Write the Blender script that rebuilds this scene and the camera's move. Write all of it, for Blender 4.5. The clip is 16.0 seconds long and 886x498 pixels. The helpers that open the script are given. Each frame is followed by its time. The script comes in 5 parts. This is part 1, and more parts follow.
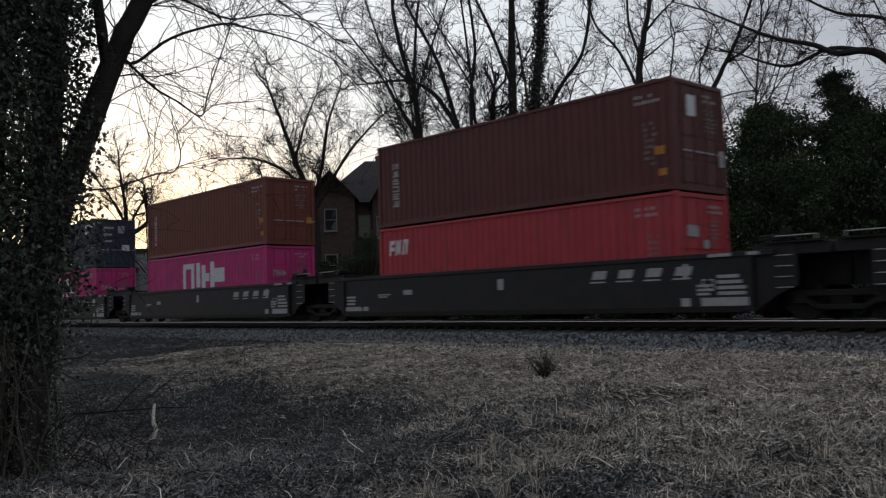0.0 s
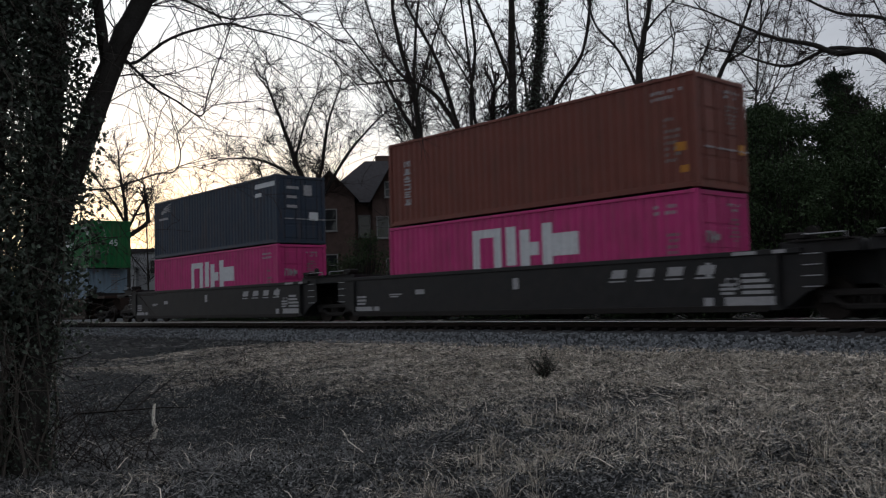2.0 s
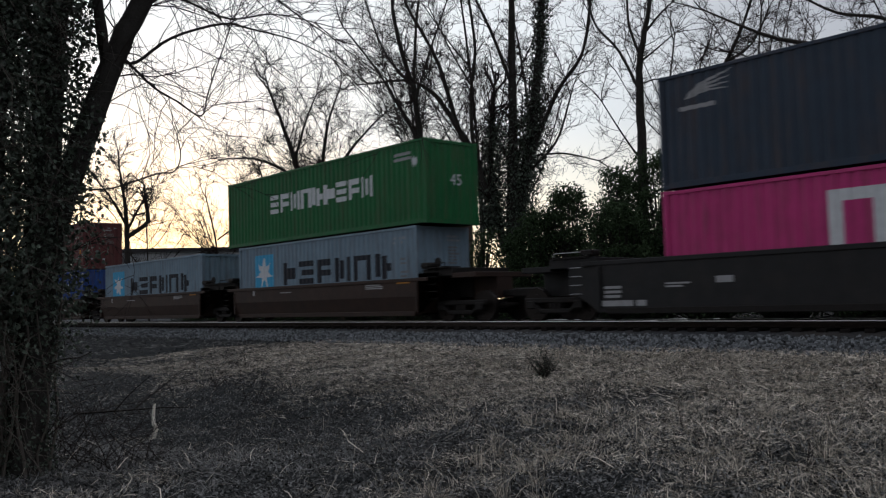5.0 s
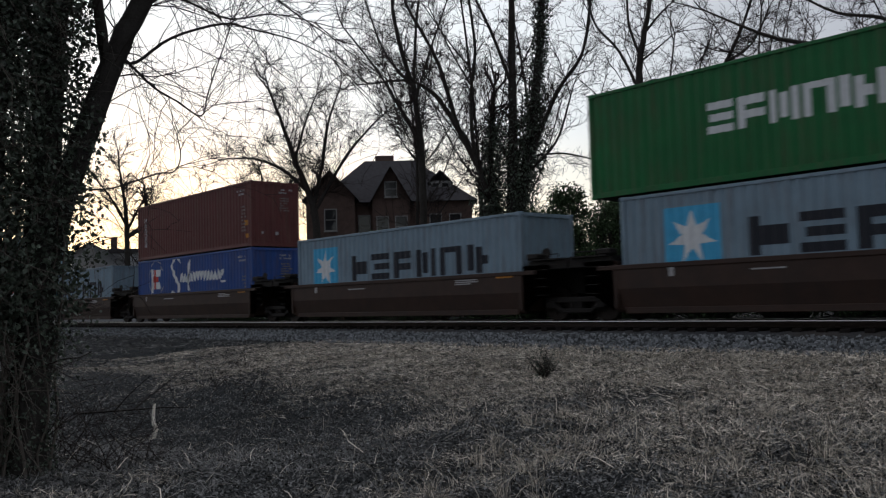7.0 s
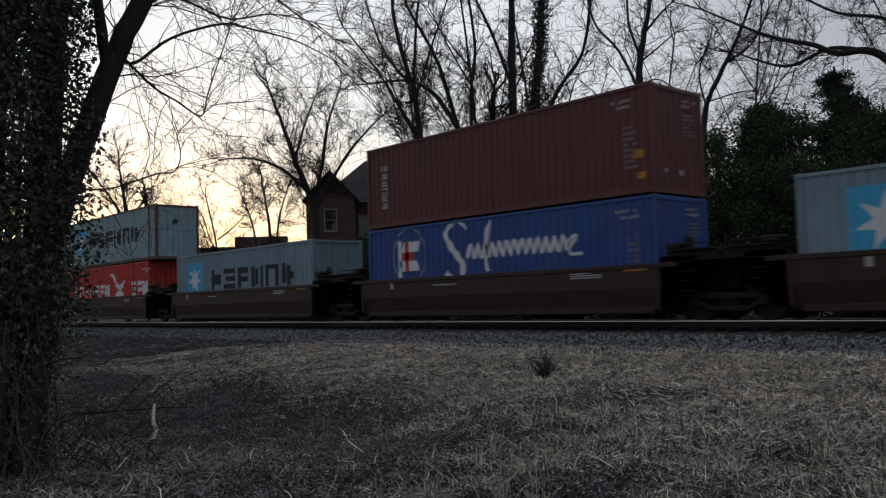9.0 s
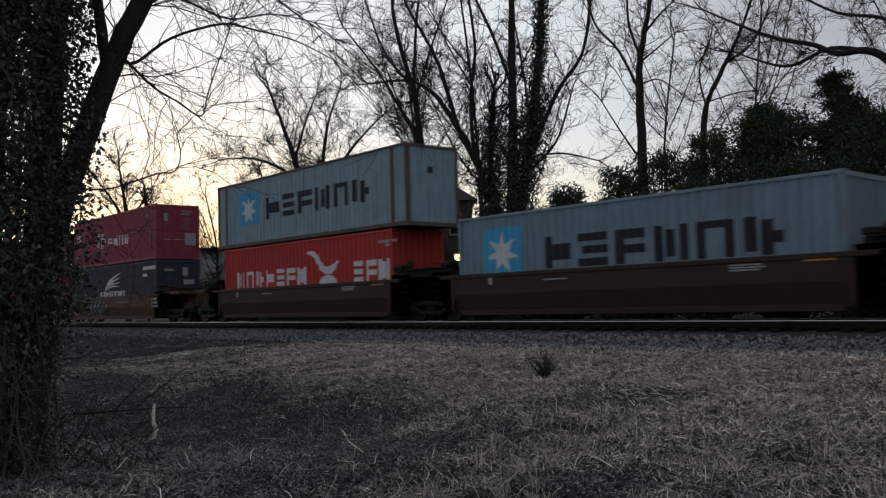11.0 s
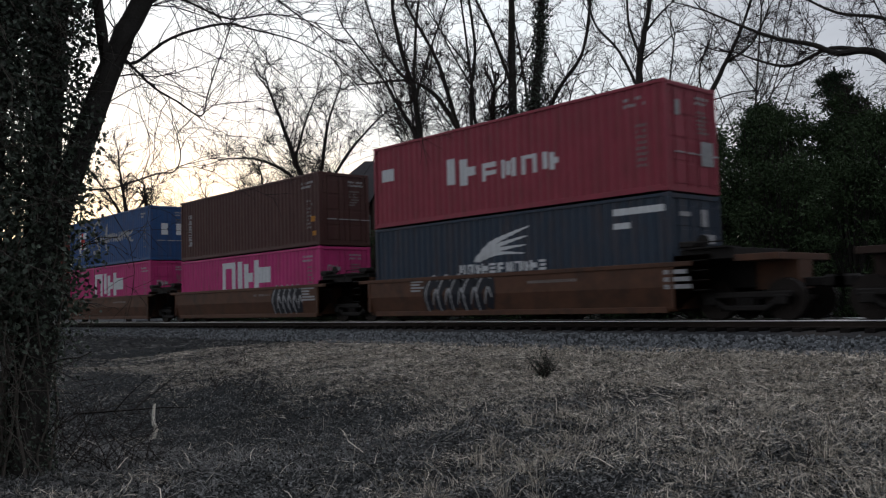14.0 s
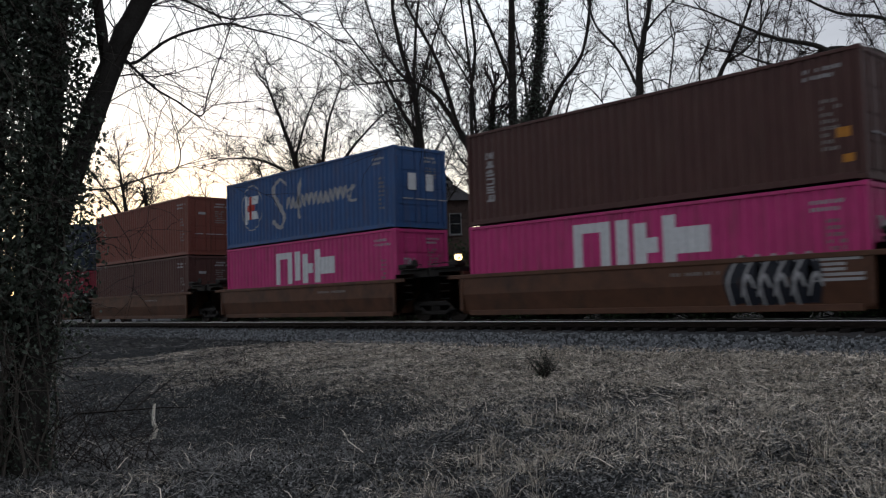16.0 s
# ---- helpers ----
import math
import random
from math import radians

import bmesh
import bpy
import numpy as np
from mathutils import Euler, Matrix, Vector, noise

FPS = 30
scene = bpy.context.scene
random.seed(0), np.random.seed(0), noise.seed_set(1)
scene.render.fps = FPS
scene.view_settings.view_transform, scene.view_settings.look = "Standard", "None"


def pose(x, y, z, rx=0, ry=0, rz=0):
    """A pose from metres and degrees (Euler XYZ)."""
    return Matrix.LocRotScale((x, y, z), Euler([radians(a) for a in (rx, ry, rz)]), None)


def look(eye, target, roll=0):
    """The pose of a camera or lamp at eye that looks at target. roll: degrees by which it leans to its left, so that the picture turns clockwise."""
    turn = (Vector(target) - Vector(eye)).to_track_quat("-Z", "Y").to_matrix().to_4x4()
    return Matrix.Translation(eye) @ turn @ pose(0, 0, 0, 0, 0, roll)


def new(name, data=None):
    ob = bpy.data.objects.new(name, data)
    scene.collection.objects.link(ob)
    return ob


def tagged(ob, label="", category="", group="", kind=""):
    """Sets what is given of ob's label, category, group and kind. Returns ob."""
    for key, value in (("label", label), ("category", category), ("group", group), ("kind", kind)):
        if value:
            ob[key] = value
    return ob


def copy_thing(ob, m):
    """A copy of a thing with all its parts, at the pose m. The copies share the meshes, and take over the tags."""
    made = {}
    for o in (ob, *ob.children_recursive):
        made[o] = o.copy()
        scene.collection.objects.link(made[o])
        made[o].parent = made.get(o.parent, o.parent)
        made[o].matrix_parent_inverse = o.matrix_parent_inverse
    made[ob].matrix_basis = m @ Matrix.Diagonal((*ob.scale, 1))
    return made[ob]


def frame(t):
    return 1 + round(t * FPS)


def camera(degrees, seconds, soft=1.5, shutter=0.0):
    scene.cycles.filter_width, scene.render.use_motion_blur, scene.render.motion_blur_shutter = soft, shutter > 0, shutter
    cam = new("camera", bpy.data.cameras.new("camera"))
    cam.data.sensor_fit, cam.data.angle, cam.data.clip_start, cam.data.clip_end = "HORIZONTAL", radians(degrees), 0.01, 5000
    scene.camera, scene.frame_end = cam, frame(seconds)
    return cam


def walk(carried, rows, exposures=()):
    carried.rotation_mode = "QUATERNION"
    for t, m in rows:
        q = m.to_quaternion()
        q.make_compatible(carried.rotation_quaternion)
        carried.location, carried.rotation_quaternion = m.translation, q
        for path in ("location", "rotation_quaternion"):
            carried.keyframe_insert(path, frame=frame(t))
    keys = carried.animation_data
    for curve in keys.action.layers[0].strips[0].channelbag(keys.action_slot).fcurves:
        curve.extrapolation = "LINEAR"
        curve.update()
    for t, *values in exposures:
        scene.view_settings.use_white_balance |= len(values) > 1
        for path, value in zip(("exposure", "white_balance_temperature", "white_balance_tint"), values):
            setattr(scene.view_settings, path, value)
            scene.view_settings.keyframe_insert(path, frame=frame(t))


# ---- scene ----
cam = camera(54.38, 16.0, soft=1.2, shutter=0.4)
STAND = pose(0, 0, 0.636, 93.525, 1.630, 48.240)
walk(cam, [(0.0, STAND), (16.0, STAND)], exposures=[
    (0.0, 0.05, 5950, 10), (2.0, 0.12, 5950, 10), (3.5, 0.15, 5950, 10), (6.5, 0.10, 5950, 10), (7.0, 0.18, 5950, 10), (8.5, -0.02, 5950, 10),
    (11.5, -0.02, 5950, 10), (12.5, 0.08, 5950, 10), (14.5, 0.28, 5950, 10), (16.0, 0.30, 5950, 10)])

SPEED = 10.30          # of the train, metres a second
RAIL_Y = 19.92         # track centre line
BOX_W, BOX_H = 2.438, 2.896
DECK = 0.37            # underside of the lower boxes above the rail head


# ---------------------------------------------------------------- sky and sun
def node(nt, kind, **kw):
    n = nt.nodes.new(kind)
    for k, v in kw.items():
        n.inputs[k].default_value = v
    return n


def make_world():
    w = bpy.data.worlds.new("evening_sky")
    scene.world = w
    w.use_nodes = True
    nt = w.node_tree
    nt.nodes.clear()
    out = nt.nodes.new("ShaderNodeOutputWorld")
    bg = nt.nodes.new("ShaderNodeBackground")
    bg.inputs["Strength"].default_value = 1.0
    sky = nt.nodes.new("ShaderNodeTexSky")
    sky.sky_type = "NISHITA"
    sky.sun_disc = False
    sky.sun_elevation = radians(5.0)
    sky.sun_rotation = radians(-66.0)
    coord = nt.nodes.new("ShaderNodeTexCoord")
    # closeness to the sun behind thin cloud
    dot = nt.nodes.new("ShaderNodeVectorMath")
    dot.operation = "DOT_PRODUCT"
    sun_way = Vector((-0.90, 0.42, 0.15)).normalized()
    dot.inputs[1].default_value = sun_way
    nt.links.new(coord.outputs["Generated"], dot.inputs[0])
    glow = nt.nodes.new("ShaderNodeMapRange")
    glow.interpolation_type = "SMOOTHSTEP"
    glow.inputs["From Min"].default_value = 0.73
    glow.inputs["From Max"].default_value = 0.985
    nt.links.new(dot.outputs["Value"], glow.inputs["Value"])
    sep = nt.nodes.new("ShaderNodeSeparateXYZ")
    nt.links.new(coord.outputs["Generated"], sep.inputs[0])
    low = nt.nodes.new("ShaderNodeMapRange")
    low.inputs["From Min"].default_value = 0.20
    low.inputs["From Max"].default_value = 0.03
    nt.links.new(sep.outputs["Z"], low.inputs["Value"])
    cloud = node(nt, "ShaderNodeTexNoise", Scale=3.2, Detail=5.0, Roughness=0.55)
    stretch = nt.nodes.new("ShaderNodeMapping")
    stretch.inputs["Scale"].default_value = (1.0, 1.0, 3.0)
    nt.links.new(coord.outputs["Generated"], stretch.inputs["Vector"])
    nt.links.new(stretch.outputs[0], cloud.inputs["Vector"])
    grey = nt.nodes.new("ShaderNodeValToRGB")
    grey.color_ramp.elements[0].position, grey.color_ramp.elements[0].color = 0.3, (0.285, 0.277, 0.283, 1)
    grey.color_ramp.elements[1].position, grey.color_ramp.elements[1].color = 0.75, (0.43, 0.417, 0.423, 1)
    nt.links.new(cloud.outputs["Fac"], grey.inputs[0])
    m1 = nt.nodes.new("ShaderNodeMix")
    m1.data_type = "RGBA"
    m1.inputs[7].default_value = (0.785, 0.785, 0.76, 1)
    nt.links.new(glow.outputs[0], m1.inputs[0])
    # an overcast sky is brighter towards the zenith
    rise = nt.nodes.new("ShaderNodeMapRange")
    rise.inputs["From Min"].default_value, rise.inputs["From Max"].default_value = 0.1, 1.0
    rise.inputs["To Min"].default_value, rise.inputs["To Max"].default_value = 1.05, 1.75
    nt.links.new(sep.outputs["Z"], rise.inputs["Value"])
    # and dims towards the side away from the low sun
    away = nt.nodes.new("ShaderNodeMapRange")
    away.inputs["From Min"].default_value, away.inputs["From Max"].default_value = -0.9, 0.6
    away.inputs["To Min"].default_value, away.inputs["To Max"].default_value = 0.68, 1.0
    nt.links.new(dot.outputs["Value"], away.inputs["Value"])
    both = nt.nodes.new("ShaderNodeMath")
    both.operation = "MULTIPLY"
    nt.links.new(rise.outputs[0], both.inputs[0])
    nt.links.new(away.outputs[0], both.inputs[1])
    lift = nt.nodes.new("ShaderNodeVectorMath")
    lift.operation = "SCALE"
    nt.links.new(grey.outputs[0], lift.inputs[0])
    nt.links.new(both.outputs[0], lift.inputs["Scale"])
    nt.links.new(lift.outputs[0], m1.inputs[6])
    warm = nt.nodes.new("ShaderNodeMath")
    warm.operation = "MULTIPLY"
    nt.links.new(glow.outputs[0], warm.inputs[0])
    nt.links.new(low.outputs[0], warm.inputs[1])
    m2 = nt.nodes.new("ShaderNodeMix")
    m2.data_type = "RGBA"
    m2.inputs[7].default_value = (1.0, 0.80, 0.50, 1)
    nt.links.new(warm.outputs[0], m2.inputs[0])
    nt.links.new(m1.outputs[2], m2.inputs[6])
    add = nt.nodes.new("ShaderNodeMix")
    add.data_type, add.blend_type = "RGBA", "ADD"
    add.inputs[0].default_value = 0.025
    nt.links.new(m2.outputs[2], add.inputs[6])
    nt.links.new(sky.outputs[0], add.inputs[7])
    nt.links.new(add.outputs[2], bg.inputs["Color"])
    nt.links.new(bg.outputs[0], out.inputs["Surface"])
    sun = bpy.data.lights.new("sun", "SUN")
    sun.energy, sun.angle, sun.color = 0.5, radians(14), (1.0, 0.86, 0.68)
    ob = new("sun", sun)
    ob.matrix_world = look(sun_way * 200, (0, 0, 0))


make_world()


# ---------------------------------------------------------------- materials
def material(name, color, rough=0.6, metal=0.0, vary=0.25, scale=6.0, bump=0.0, bump_scale=60.0,
             dirt=None, dirt_amount=0.0, dirt_scale=1.5, streak=False, island=None, spec=0.3):
    m = bpy.data.materials.new(name)
    m.use_nodes = True
    nt = m.node_tree
    b = nt.nodes["Principled BSDF"]
    b.inputs["Roughness"].default_value = rough
    b.inputs["Metallic"].default_value = metal
    b.inputs["Specular IOR Level"].default_value = spec
    coord = nt.nodes.new("ShaderNodeTexCoord")
    info = nt.nodes.new("ShaderNodeObjectInfo")
    shift = nt.nodes.new("ShaderNodeMapping")
    nt.links.new(coord.outputs["Object"], shift.inputs["Vector"])
    off = nt.nodes.new("ShaderNodeMath")
    off.operation = "MULTIPLY"
    off.inputs[1].default_value = 37.0
    nt.links.new(info.outputs["Random"], off.inputs[0])
    nt.links.new(off.outputs[0], shift.inputs["Location"])
    n1 = node(nt, "ShaderNodeTexNoise", Scale=scale, Detail=6.0, Roughness=0.65)
    nt.links.new(shift.outputs[0], n1.inputs["Vector"])
    ramp = nt.nodes.new("ShaderNodeMapRange")
    ramp.inputs["From Min"].default_value, ramp.inputs["From Max"].default_value = 0.25, 0.75
    ramp.inputs["To Min"].default_value, ramp.inputs["To Max"].default_value = 1 - vary, 1 + vary
    nt.links.new(n1.outputs["Fac"], ramp.inputs["Value"])
    last = ramp.outputs[0]
    if island:
        geo = nt.nodes.new("ShaderNodeNewGeometry")
        r2 = nt.nodes.new("ShaderNodeMapRange")
        r2.inputs["To Min"].default_value, r2.inputs["To Max"].default_value = island
        nt.links.new(geo.outputs["Random Per Island"], r2.inputs["Value"])
        mul = nt.nodes.new("ShaderNodeMath")
        mul.operation = "MULTIPLY"
        nt.links.new(last, mul.inputs[0])
        nt.links.new(r2.outputs[0], mul.inputs[1])
        last = mul.outputs[0]
    scalec = nt.nodes.new("ShaderNodeVectorMath")
    scalec.operation = "SCALE"
    scalec.inputs[0].default_value = color
    nt.links.new(last, scalec.inputs["Scale"])
    col = scalec.outputs[0]
    if dirt:
        n2 = node(nt, "ShaderNodeTexNoise", Scale=dirt_scale, Detail=8.0, Roughness=0.7)
        if streak:
            st = nt.nodes.new("ShaderNodeMapping")
            st.inputs["Scale"].default_value = (3.0, 3.0, 0.35)
            nt.links.new(shift.outputs[0], st.inputs["Vector"])
            nt.links.new(st.outputs[0], n2.inputs["Vector"])
        else:
            nt.links.new(shift.outputs[0], n2.inputs["Vector"])
        mr = nt.nodes.new("ShaderNodeMapRange")
        mr.inputs["From Min"].default_value, mr.inputs["From Max"].default_value = 0.48, 0.72
        mr.inputs["To Max"].default_value = dirt_amount
        nt.links.new(n2.outputs["Fac"], mr.inputs["Value"])
        mx = nt.nodes.new("ShaderNodeMix")
        mx.data_type = "RGBA"
        mx.inputs[7].default_value = (*dirt, 1)
        nt.links.new(mr.outputs[0], mx.inputs[0])
        nt.links.new(col, mx.inputs[6])
        col = mx.outputs[2]
    nt.links.new(col, b.inputs["Base Color"])
    if bump:
        n3 = node(nt, "ShaderNodeTexNoise", Scale=bump_scale, Detail=4.0, Roughness=0.6)
        nt.links.new(coord.outputs["Object"], n3.inputs["Vector"])
        bp = nt.nodes.new("ShaderNodeBump")
        bp.inputs["Strength"].default_value = bump
        bp.inputs["Distance"].default_value = 0.02
        nt.links.new(n3.outputs["Fac"], bp.inputs["Height"])
        nt.links.new(bp.outputs[0], b.inputs["Normal"])
    return m


def paint(name, color):
    return material(name, tuple(0.86 * k for k in color), rough=0.55, vary=0.16, scale=1.3, bump=0.12, bump_scale=9.0,
                    dirt=(0.10, 0.06, 0.045), dirt_amount=0.5, dirt_scale=1.6, streak=True)


BROWN = paint("maroon_brown_paint", (0.108, 0.031, 0.030))
DARK_BROWN = paint("dark_brown_paint", (0.076, 0.031, 0.027))
RUST_BROWN = paint("rusty_brown_paint", (0.175, 0.052, 0.037))
RED = paint("faded_red_paint", (0.42, 0.045, 0.060))
BRIGHT_RED = paint("bright_red_paint", (0.48, 0.030, 0.026))
CRIMSON = paint("crimson_paint", (0.30, 0.045, 0.072))
MAGENTA = paint("magenta_paint", (0.53, 0.042, 0.205))
NAVY = paint("dark_navy_paint", (0.028, 0.045, 0.072))
BLUE = paint("blue_paint", (0.022, 0.070, 0.26))
SEA_BLUE = paint("sea_blue_paint", (0.030, 0.090, 0.24))
GREEN = paint("green_paint", (0.008, 0.125, 0.034))
GREY = paint("pale_grey_paint", (0.195, 0.275, 0.345))
ICE_GREY = paint("ice_grey_paint", (0.265, 0.375, 0.435))
WHITE = material("white_marking", (0.58, 0.60, 0.62), rough=0.55, vary=0.12, scale=8)
PALE = material("worn_white_marking", (0.30, 0.30, 0.31), rough=0.6, vary=0.25, scale=8)
FAINT = material("faded_marking", (0.17, 0.155, 0.15), rough=0.6, vary=0.3, scale=8)
SKY_BLUE = material("light_blue_marking", (0.06, 0.33, 0.56), rough=0.5, vary=0.1)
INK = material("dark_marking", (0.010, 0.012, 0.020), rough=0.5, vary=0.15)
ORANGE = material("orange_sticker", (0.42, 0.18, 0.02), rough=0.5, vary=0.1)
RED_MARK = material("red_marking", (0.45, 0.04, 0.03), rough=0.5, vary=0.1)
BLACK_STEEL = material("black_car_paint", (0.011, 0.011, 0.012), rough=0.6, vary=0.35, scale=3,
                       dirt=(0.024, 0.020, 0.018), dirt_amount=0.6, dirt_scale=2.0, bump=0.1)
BROWN_STEEL = material("oxide_car_paint", (0.085, 0.038, 0.021), rough=0.65, vary=0.25, scale=2.5,
                       dirt=(0.026, 0.018, 0.014), dirt_amount=0.75, dirt_scale=1.4, bump=0.1)
DARK_OXIDE = material("dark_oxide_car_paint", (0.032, 0.017, 0.012), rough=0.65, vary=0.3, scale=2.5,
                      dirt=(0.014, 0.011, 0.010), dirt_amount=0.7, dirt_scale=1.4, bump=0.1)
GRIME = material("grimy_iron", (0.014, 0.012, 0.011), rough=0.7, metal=0.3, vary=0.4, scale=9, bump=0.2)
WHEEL = material("wheel_steel", (0.022, 0.018, 0.016), rough=0.5, metal=0.7, vary=0.3, scale=8)
RAIL_TOP = material("polished_rail", (0.62, 0.61, 0.60), rough=0.3, metal=1.0, vary=0.08)
RAIL_RUST = material("rusty_rail", (0.026, 0.018, 0.014), rough=0.8, vary=0.3, scale=8, bump=0.2)
TIE = material("creosoted_timber", (0.016, 0.014, 0.013), rough=0.9, vary=0.35, scale=5, bump=0.3, spec=0.05)
STONE = material("ballast_stone", (0.14, 0.148, 0.155), rough=0.85, vary=0.2, scale=9, island=(0.3, 1.8), bump=0.2, spec=0.05)
BALLAST = material("ballast_bed", (0.050, 0.052, 0.056), rough=0.95, vary=0.5, scale=14, bump=0.9, bump_scale=16,
                   dirt=(0.07, 0.055, 0.04), dirt_amount=0.6, dirt_scale=0.6, spec=0.05)
SOIL = material("leaf_strewn_soil", (0.022, 0.024, 0.025), rough=0.95, vary=0.5, scale=9, bump=1.0, bump_scale=26,
                dirt=(0.013, 0.012, 0.012), dirt_amount=0.8, dirt_scale=0.35, spec=0.05)
STRAW = material("dead_grass", (0.40, 0.362, 0.305), rough=0.9, vary=0.35, scale=0.5, island=(0.08, 2.3), spec=0.05)
THATCH = material("grey_thatch", (0.125, 0.122, 0.118), rough=0.9, vary=0.35, scale=0.9, island=(0.05, 2.2), spec=0.05)
LITTER = material("dry_leaves", (0.120, 0.122, 0.120), rough=0.9, vary=0.3, scale=0.8, island=(0.05, 2.4), spec=0.05)
BARK = material("dark_bark", (0.040, 0.037, 0.034), rough=0.9, vary=0.35, scale=7, bump=0.8, bump_scale=30, spec=0.05)
TWIG = material("twig_bark", (0.034, 0.028, 0.026), rough=0.9, vary=0.3, scale=3, spec=0.05)
VINE = material("grey_creeper_bark", (0.105, 0.092, 0.080), rough=0.9, vary=0.3, scale=3, spec=0.05)
IVY = material("ivy_leaf", (0.058, 0.074, 0.054), rough=0.45, vary=0.3, scale=3, island=(0.4, 1.5))
SHRUB = material("evergreen_leaf", (0.042, 0.064, 0.031), rough=0.6, vary=0.3, scale=1.2, island=(0.5, 1.4), spec=0.05)
PINE = material("pine_needle", (0.032, 0.054, 0.031), rough=0.7, vary=0.3, scale=1.2, island=(0.5, 1.4), spec=0.05)
BRICK = material("dark_brick", (0.092, 0.062, 0.053), rough=0.9, vary=0.3, scale=3, bump=0.3)
SLATE = material("slate_roof", (0.040, 0.038, 0.042), rough=0.8, vary=0.25, scale=3, bump=0.3)
TRIM = material("white_trim", (0.22, 0.22, 0.22), rough=0.6, vary=0.1)
SIDING = material("pale_siding", (0.36, 0.37, 0.38), rough=0.7, vary=0.1, scale=2)
GLASS = material("dark_window_glass", (0.02, 0.022, 0.026), rough=0.08, vary=0.05, spec=0.6)
DRY_WOOD = material("bleached_wood", (0.74, 0.69, 0.60), rough=0.8, vary=0.2, scale=12, bump=0.3)


def glowing(name, color, strength):
    m = bpy.data.materials.new(name)
    m.use_nodes = True
    b = m.node_tree.nodes["Principled BSDF"]
    b.inputs["Emission Color"].default_value = (*color, 1)
    b.inputs["Emission Strength"].default_value = strength
    return m


LAMP_GLOW = glowing("warm_lamp_glow", (1.0, 0.66, 0.26), 3.0)


# ---------------------------------------------------------------- mesh helpers
def finish(name, bm, mat, parent=None, label="", at=None):
    me = bpy.data.meshes.new(name)
    bm.to_mesh(me)
    bm.free()
    me.materials.append(mat)
    ob = new(name, me)
    if parent:
        ob.parent = parent
    if at:
        ob.location = at
    if label:
        tagged(ob, label)
    return ob


def part(name, bm, mat, parent, label="", at=None):
    return finish(name, bm, mat, parent, label, at)


def box(bm, x0, y0, z0, x1, y1, z1, bevel=0.0):
    r = bmesh.ops.create_cube(bm, size=1.0)
    for v in r["verts"]:
        v.co = Vector(((x0 + x1) / 2 + v.co.x * (x1 - x0), (y0 + y1) / 2 + v.co.y * (y1 - y0),
                       (z0 + z1) / 2 + v.co.z * (z1 - z0)))
    if bevel:
        edges = list({e for v in r["verts"] for e in v.link_edges})
        bmesh.ops.bevel(bm, geom=edges, offset=bevel, segments=1, affect="EDGES")
    return bm


def boxed(*args, bevel=0.0):
    return box(bmesh.new(), *args, bevel=bevel)


def rod(bm, a, b, r, sides=8, r2=None):
    a, b = Vector(a), Vector(b)
    d = b - a
    m = Matrix.Translation((a + b) / 2) @ d.to_track_quat("Z", "Y").to_matrix().to_4x4()
    bmesh.ops.create_cone(bm, cap_ends=True, segments=sides, radius1=r, radius2=r if r2 is None else r2,
                          depth=d.length, matrix=m)
    return bm


def rodded(a, b, r, sides=8):
    return rod(bmesh.new(), a, b, r, sides)


def empty(name, label, category, group="", at=(0, 0, 0)):
    ob = new(name)
    ob.location = at
    return tagged(ob, label, category, group)


def from_lists(name, verts, faces, mat, parent=None, smooth=False):
    me = bpy.data.meshes.new(name)
    me.from_pydata(verts, [], faces)
    me.materials.append(mat)
    if smooth:
        me.polygons.foreach_set("use_smooth", [True] * len(me.polygons))
    ob = new(name, me)
    if parent:
        ob.parent = parent
    return ob


# ---------------------------------------------------------------- containers
PITCH, DEPTH = 0.283, 0.046


def fold(x):
    """How deep the corrugated wall lies at x metres along it, and where its folds are."""
    t = (x / PITCH) % 1.0
    if t < 0.28:
        return 0.0
    if t < 0.5:
        return DEPTH * (t - 0.28) / 0.22
    if t < 0.78:
        return DEPTH
    return DEPTH * (1.0 - (t - 0.78) / 0.22)


FOLDS = (0.0, 0.28, 0.5, 0.78)


def folds_between(a, b):
    xs = [a]
    for i in range(int(a / PITCH) - 1, int(b / PITCH) + 2):
        for t in FOLDS:
            x = (i + t) * PITCH
            if a + 1e-4 < x < b - 1e-4:
                xs.append(x)
    return sorted(xs) + [b]


def corrugated(a, b, z0, z1, place):
    """A folded steel wall along a to b; place(u, d, z) turns it into the thing's space."""
    bm = bmesh.new()
    cols = []
    for u in folds_between(a, b):
        d = fold(u)
        back = DEPTH + 0.02
        cols.append((bm.verts.new(place(u, d, z0)), bm.verts.new(place(u, d, z1)),
                     bm.verts.new(place(u, back, z1)), bm.verts.new(place(u, back, z0))))
    for p, q in zip(cols, cols[1:]):
        for i in range(4):
            j = (i + 1) % 4
            bm.faces.new((p[i], q[i], q[j], p[j]))
    bm.faces.new(cols[0]), bm.faces.new(cols[-1][::-1])
    bmesh.ops.recalc_face_normals(bm, faces=bm.faces[:])
    return bm


def rect(u0, v0, u1, v1, lean=0.0):
    return [(u0, v0), (u1, v0), (u1 + lean, v1), (u0 + lean, v1)]


